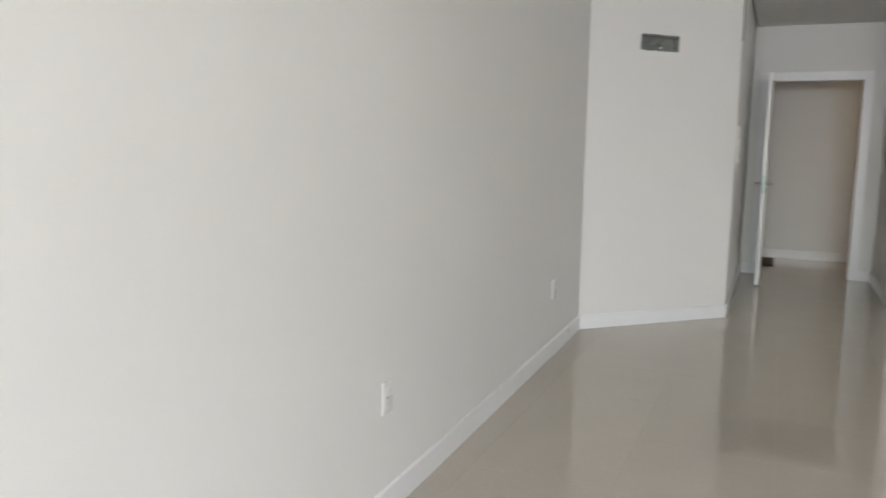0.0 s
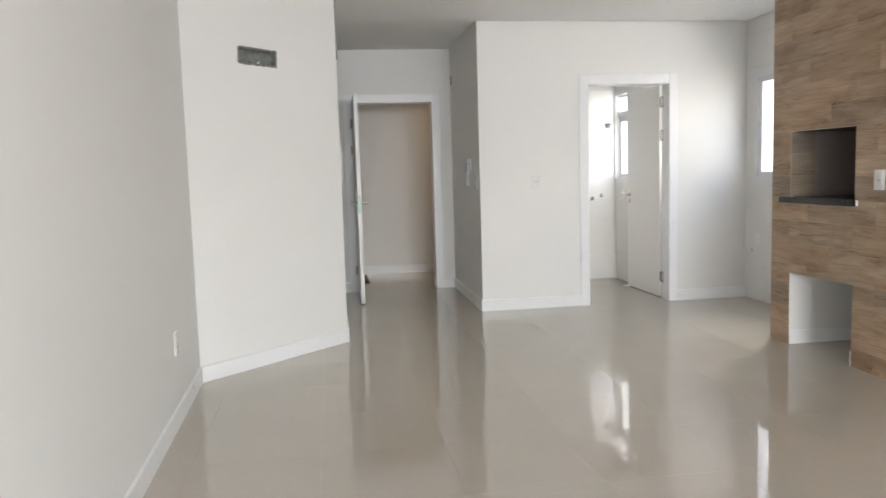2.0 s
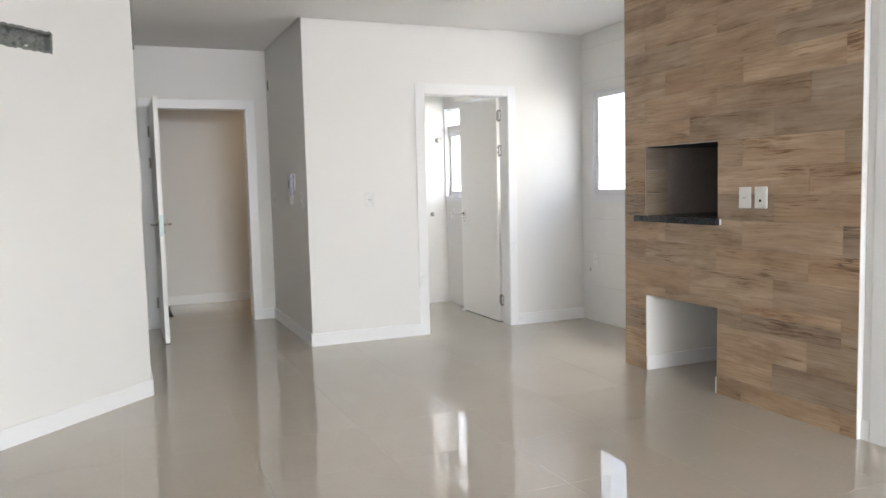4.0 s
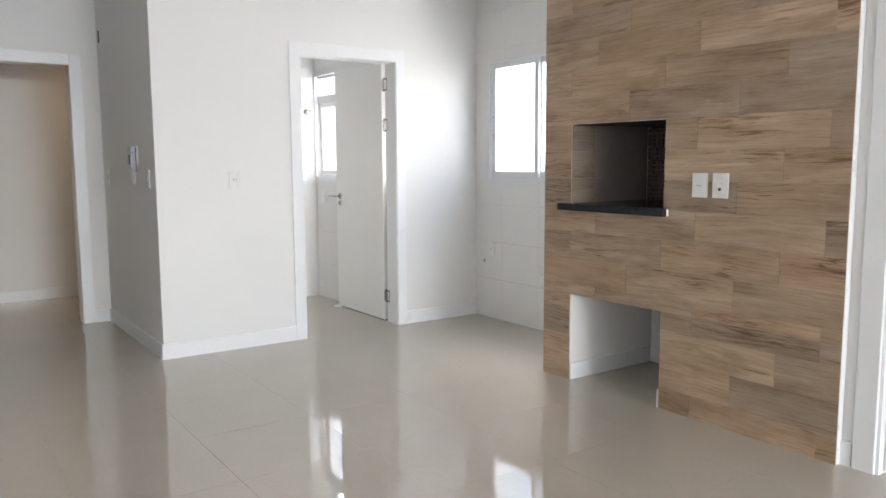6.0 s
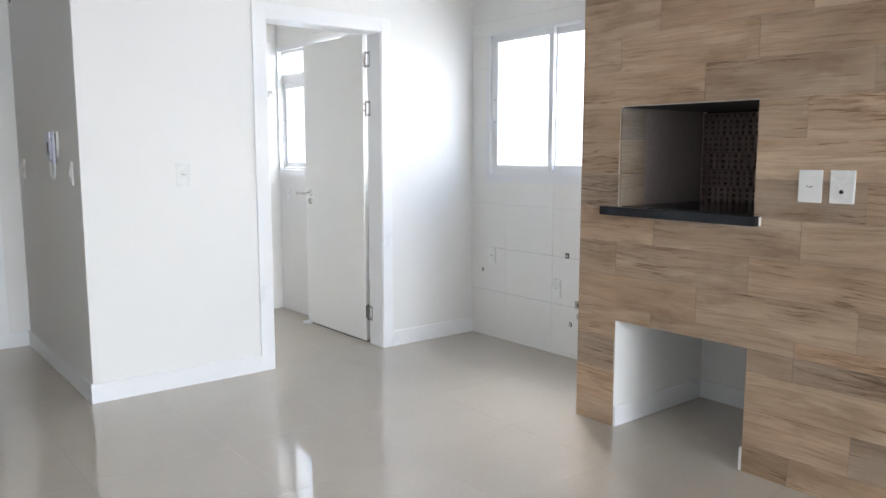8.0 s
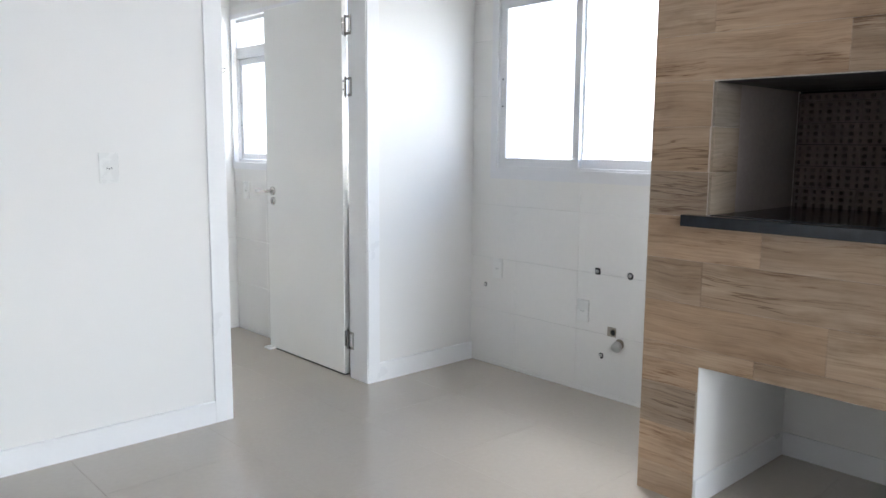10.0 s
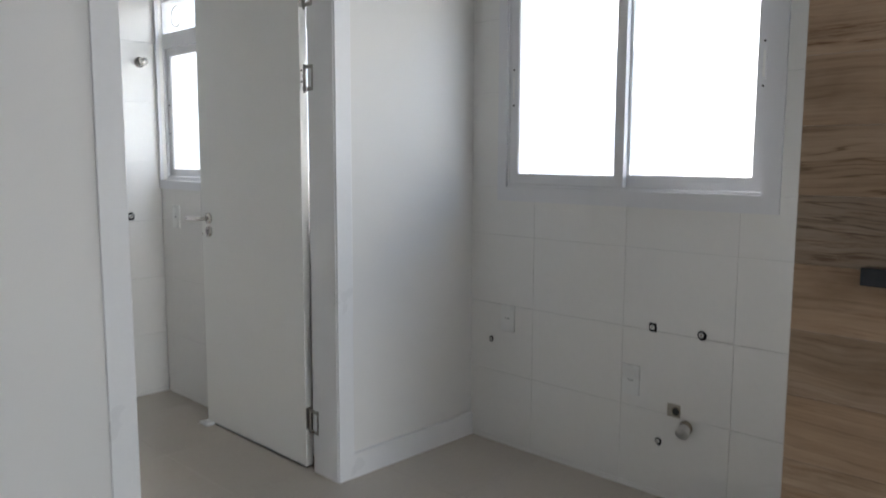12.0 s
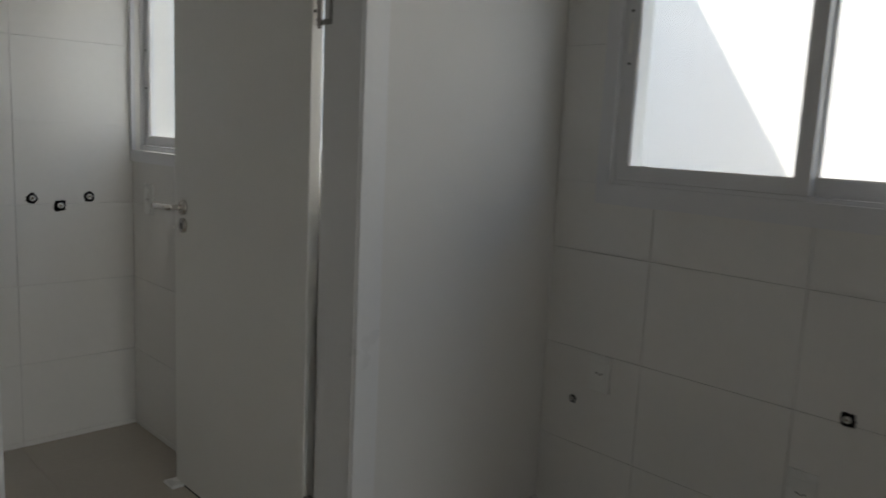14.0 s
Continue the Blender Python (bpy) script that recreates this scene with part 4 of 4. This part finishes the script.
tube_into(bm, (KX - 0.001, 7.080, 0.303), (KX - 0.003, 7.080, 0.303), 0.026, 24)
part("collar", bm, ZINC, drain, "", True)
bm = bmesh.new()
tube_into(bm, (KX - 0.020, 7.078, 0.302), (KX - 0.050, 7.072, 0.290), 0.0225, 24)
el = part("elbow", bm, CAP, drain, "dull grey pipe end", True)
bm = bmesh.new()
tube_into(bm, (KX - 0.043, 7.0735, 0.293), (KX - 0.049, 7.0725, 0.2905), 0.025, 24)
part("rim", bm, CAP, el, "", True)
LY = LAUNDRY_N - 0.0055
for x, z, sq in ((2.75, 0.983, False), (2.849, 0.952, True), (2.958, 0.985, False)):
    wall_hole("pipe_outlet", (x, LY, z), "y", 0.021, "capped water outlet in the laundry tiles", sq)
valve = empty("stop_valve", (3.041, LY, 1.793), "chrome round stop valve high on the laundry tiles", "valve")
bm = bmesh.new()
tube_into(bm, (3.041, LY + 0.002, 1.793), (3.041, LY - 0.006, 1.793), 0.028, 28)
part("rose", bm, CHROME, valve, "", True)
bm = bmesh.new()
tube_into(bm, (3.041, LY - 0.004, 1.793), (3.041, LY - 0.03, 1.793), 0.013, 20)
tube_into(bm, (3.041, LY - 0.028, 1.793), (3.041, LY - 0.062, 1.793), 0.021, 24, 0.019)
part("knob", bm, CHROME, valve, "", True)

tagged(mesh_object("door_mat", box((-0.25, 10.38, 0.0), (0.235, 11.05, 0.014), 0.004), MAT), "dark brown fibre door mat in the corridor", "door mat")

# ---- balcony glazing behind the walk ----
window_3 = empty("window_3", (1.0, SOUTH, 0), "wide balcony opening in a white aluminium frame", "window", kind="structure")
part("window_frame", slab_grid([-0.75, -0.69, 0.99, 1.05, 2.78, 2.84], [0, 0.05, 2.29, 2.35], lambda u, z: not (0.05 < z < 2.29 and (-0.69 < u < 0.99 or 1.05 < u < 2.78)),
     lambda u, z, k: Vector((u, SOUTH - 0.11 + k, z)), 0.07), ALU, window_3)


# ---- pieces of floor and walls ----
tile_meshes = {}


def tile(name, parent, axis, at, w, h, t, mat, g=0.0012, b=0.0007):
    """One tile: w by h metres, t thick, its outer face towards axis ('z', '-x', '-y'); at is its low corner on the bed."""
    key = (name, axis, round(w, 4), round(h, 4))
    if key not in tile_meshes:
        bm = bmesh.new()
        size = {"z": (w, h, t), "-x": (t, w, h), "-y": (w, t, h)}[axis]
        box_into(bm, (0, 0, 0), size)
        front = {"z": lambda v: v.co.z > t / 2, "-x": lambda v: v.co.x < t / 2, "-y": lambda v: v.co.y < t / 2}[axis]
        bmesh.ops.bevel(bm, geom=[e for e in bm.edges if all(front(v) for v in e.verts)], offset=b, segments=1, affect="EDGES")
        me = bpy.data.meshes.new(name)
        bmesh.ops.recalc_face_normals(bm, faces=bm.faces)
        bm.to_mesh(me)
        bm.free()
        me.materials.append(mat)
        tile_meshes[key] = me
    ob = new(name, tile_meshes[key])
    ob.matrix_basis = Matrix.Translation(at)
    attach(ob, parent)
    return ob


def spans(lo, hi, start, pitch):
    """The pieces of lo..hi cut at start + k * pitch."""
    k0 = math.ceil((lo - start) / pitch - 1e-6)
    cuts = [lo] + [start + k * pitch for k in range(k0, k0 + 200) if lo + 0.004 < start + k * pitch < hi - 0.004] + [hi]
    return list(zip(cuts, cuts[1:]))


P, G = 0.595, 0.0005
for xa, xb in spans(-1.1, 3.98, 0.30, P):
    for ya, yb in spans(SOUTH - 0.15, 11.3, 4.165, P):
        if (xb < -0.3 and 7.3 < ya < 9.3) or (xa > 3.2 and ya < 3.5) or (xa > 3.25 and ya > 8.36):
            continue
        tile("floor_tile", floor, "z", (xa + G, ya + G, -0.004), xb - xa - 2 * G, yb - ya - 2 * G, 0.004, FLOOR, b=0.00008)


def tile_wall(parent, axis, plane, u0, u1, ucut, upitch, z1, hole=None):
    """White wall tiles; plane: the wall's face; hole: (u0, u1, z0, z1) left free."""
    for za, zb in spans(0.0, z1, 0.335, 0.3125):
        for ua, ub in spans(u0, u1, ucut, upitch):
            pieces = [(ua, ub, za, zb)]
            if hole and ub > hole[0] and ua < hole[1] and zb > hole[2] and za < hole[3]:
                pieces = []
                if za < hole[2]:
                    pieces.append((ua, ub, za, hole[2]))
                if zb > hole[3]:
                    pieces.append((ua, ub, hole[3], zb))
                m0, m1 = max(za, hole[2]), min(zb, hole[3])
                if ua < hole[0]:
                    pieces.append((ua, hole[0], m0, m1))
                if ub > hole[1]:
                    pieces.append((hole[1], ub, m0, m1))
            for a, b, c, d in pieces:
                if b - a < 0.006 or d - c < 0.006:
                    continue
                at = (plane - 0.005, a + 0.0006, c + 0.0006) if axis == "-x" else (a + 0.0006, plane - 0.005, c + 0.0006)
                tile("wall_tile", parent, axis, at, b - a - 0.0012, d - c - 0.0012, 0.0052, TILE, b=0.0005)


tile_wall(wall_kitchen, "-x", KITCHEN, BLOCK_N + 0.001, NORTH - 0.0005, 7.36, 0.445, CEIL_Z + 0.02, (6.842, 7.957, 1.175, 2.112))
tile_wall(wall_laundry_north, "-y", LAUNDRY_N, LAUNDRY_W + 0.001, LAUNDRY_E - 0.006, 2.692, 0.445, LAUNDRY_Z)
tile_wall(wall_laundry_east, "-x", LAUNDRY_E, LAUNDRY_S + 0.001, LAUNDRY_N - 0.006, 9.40, 0.445, LAUNDRY_Z, (8.38, 9.795, 1.175, 2.13))
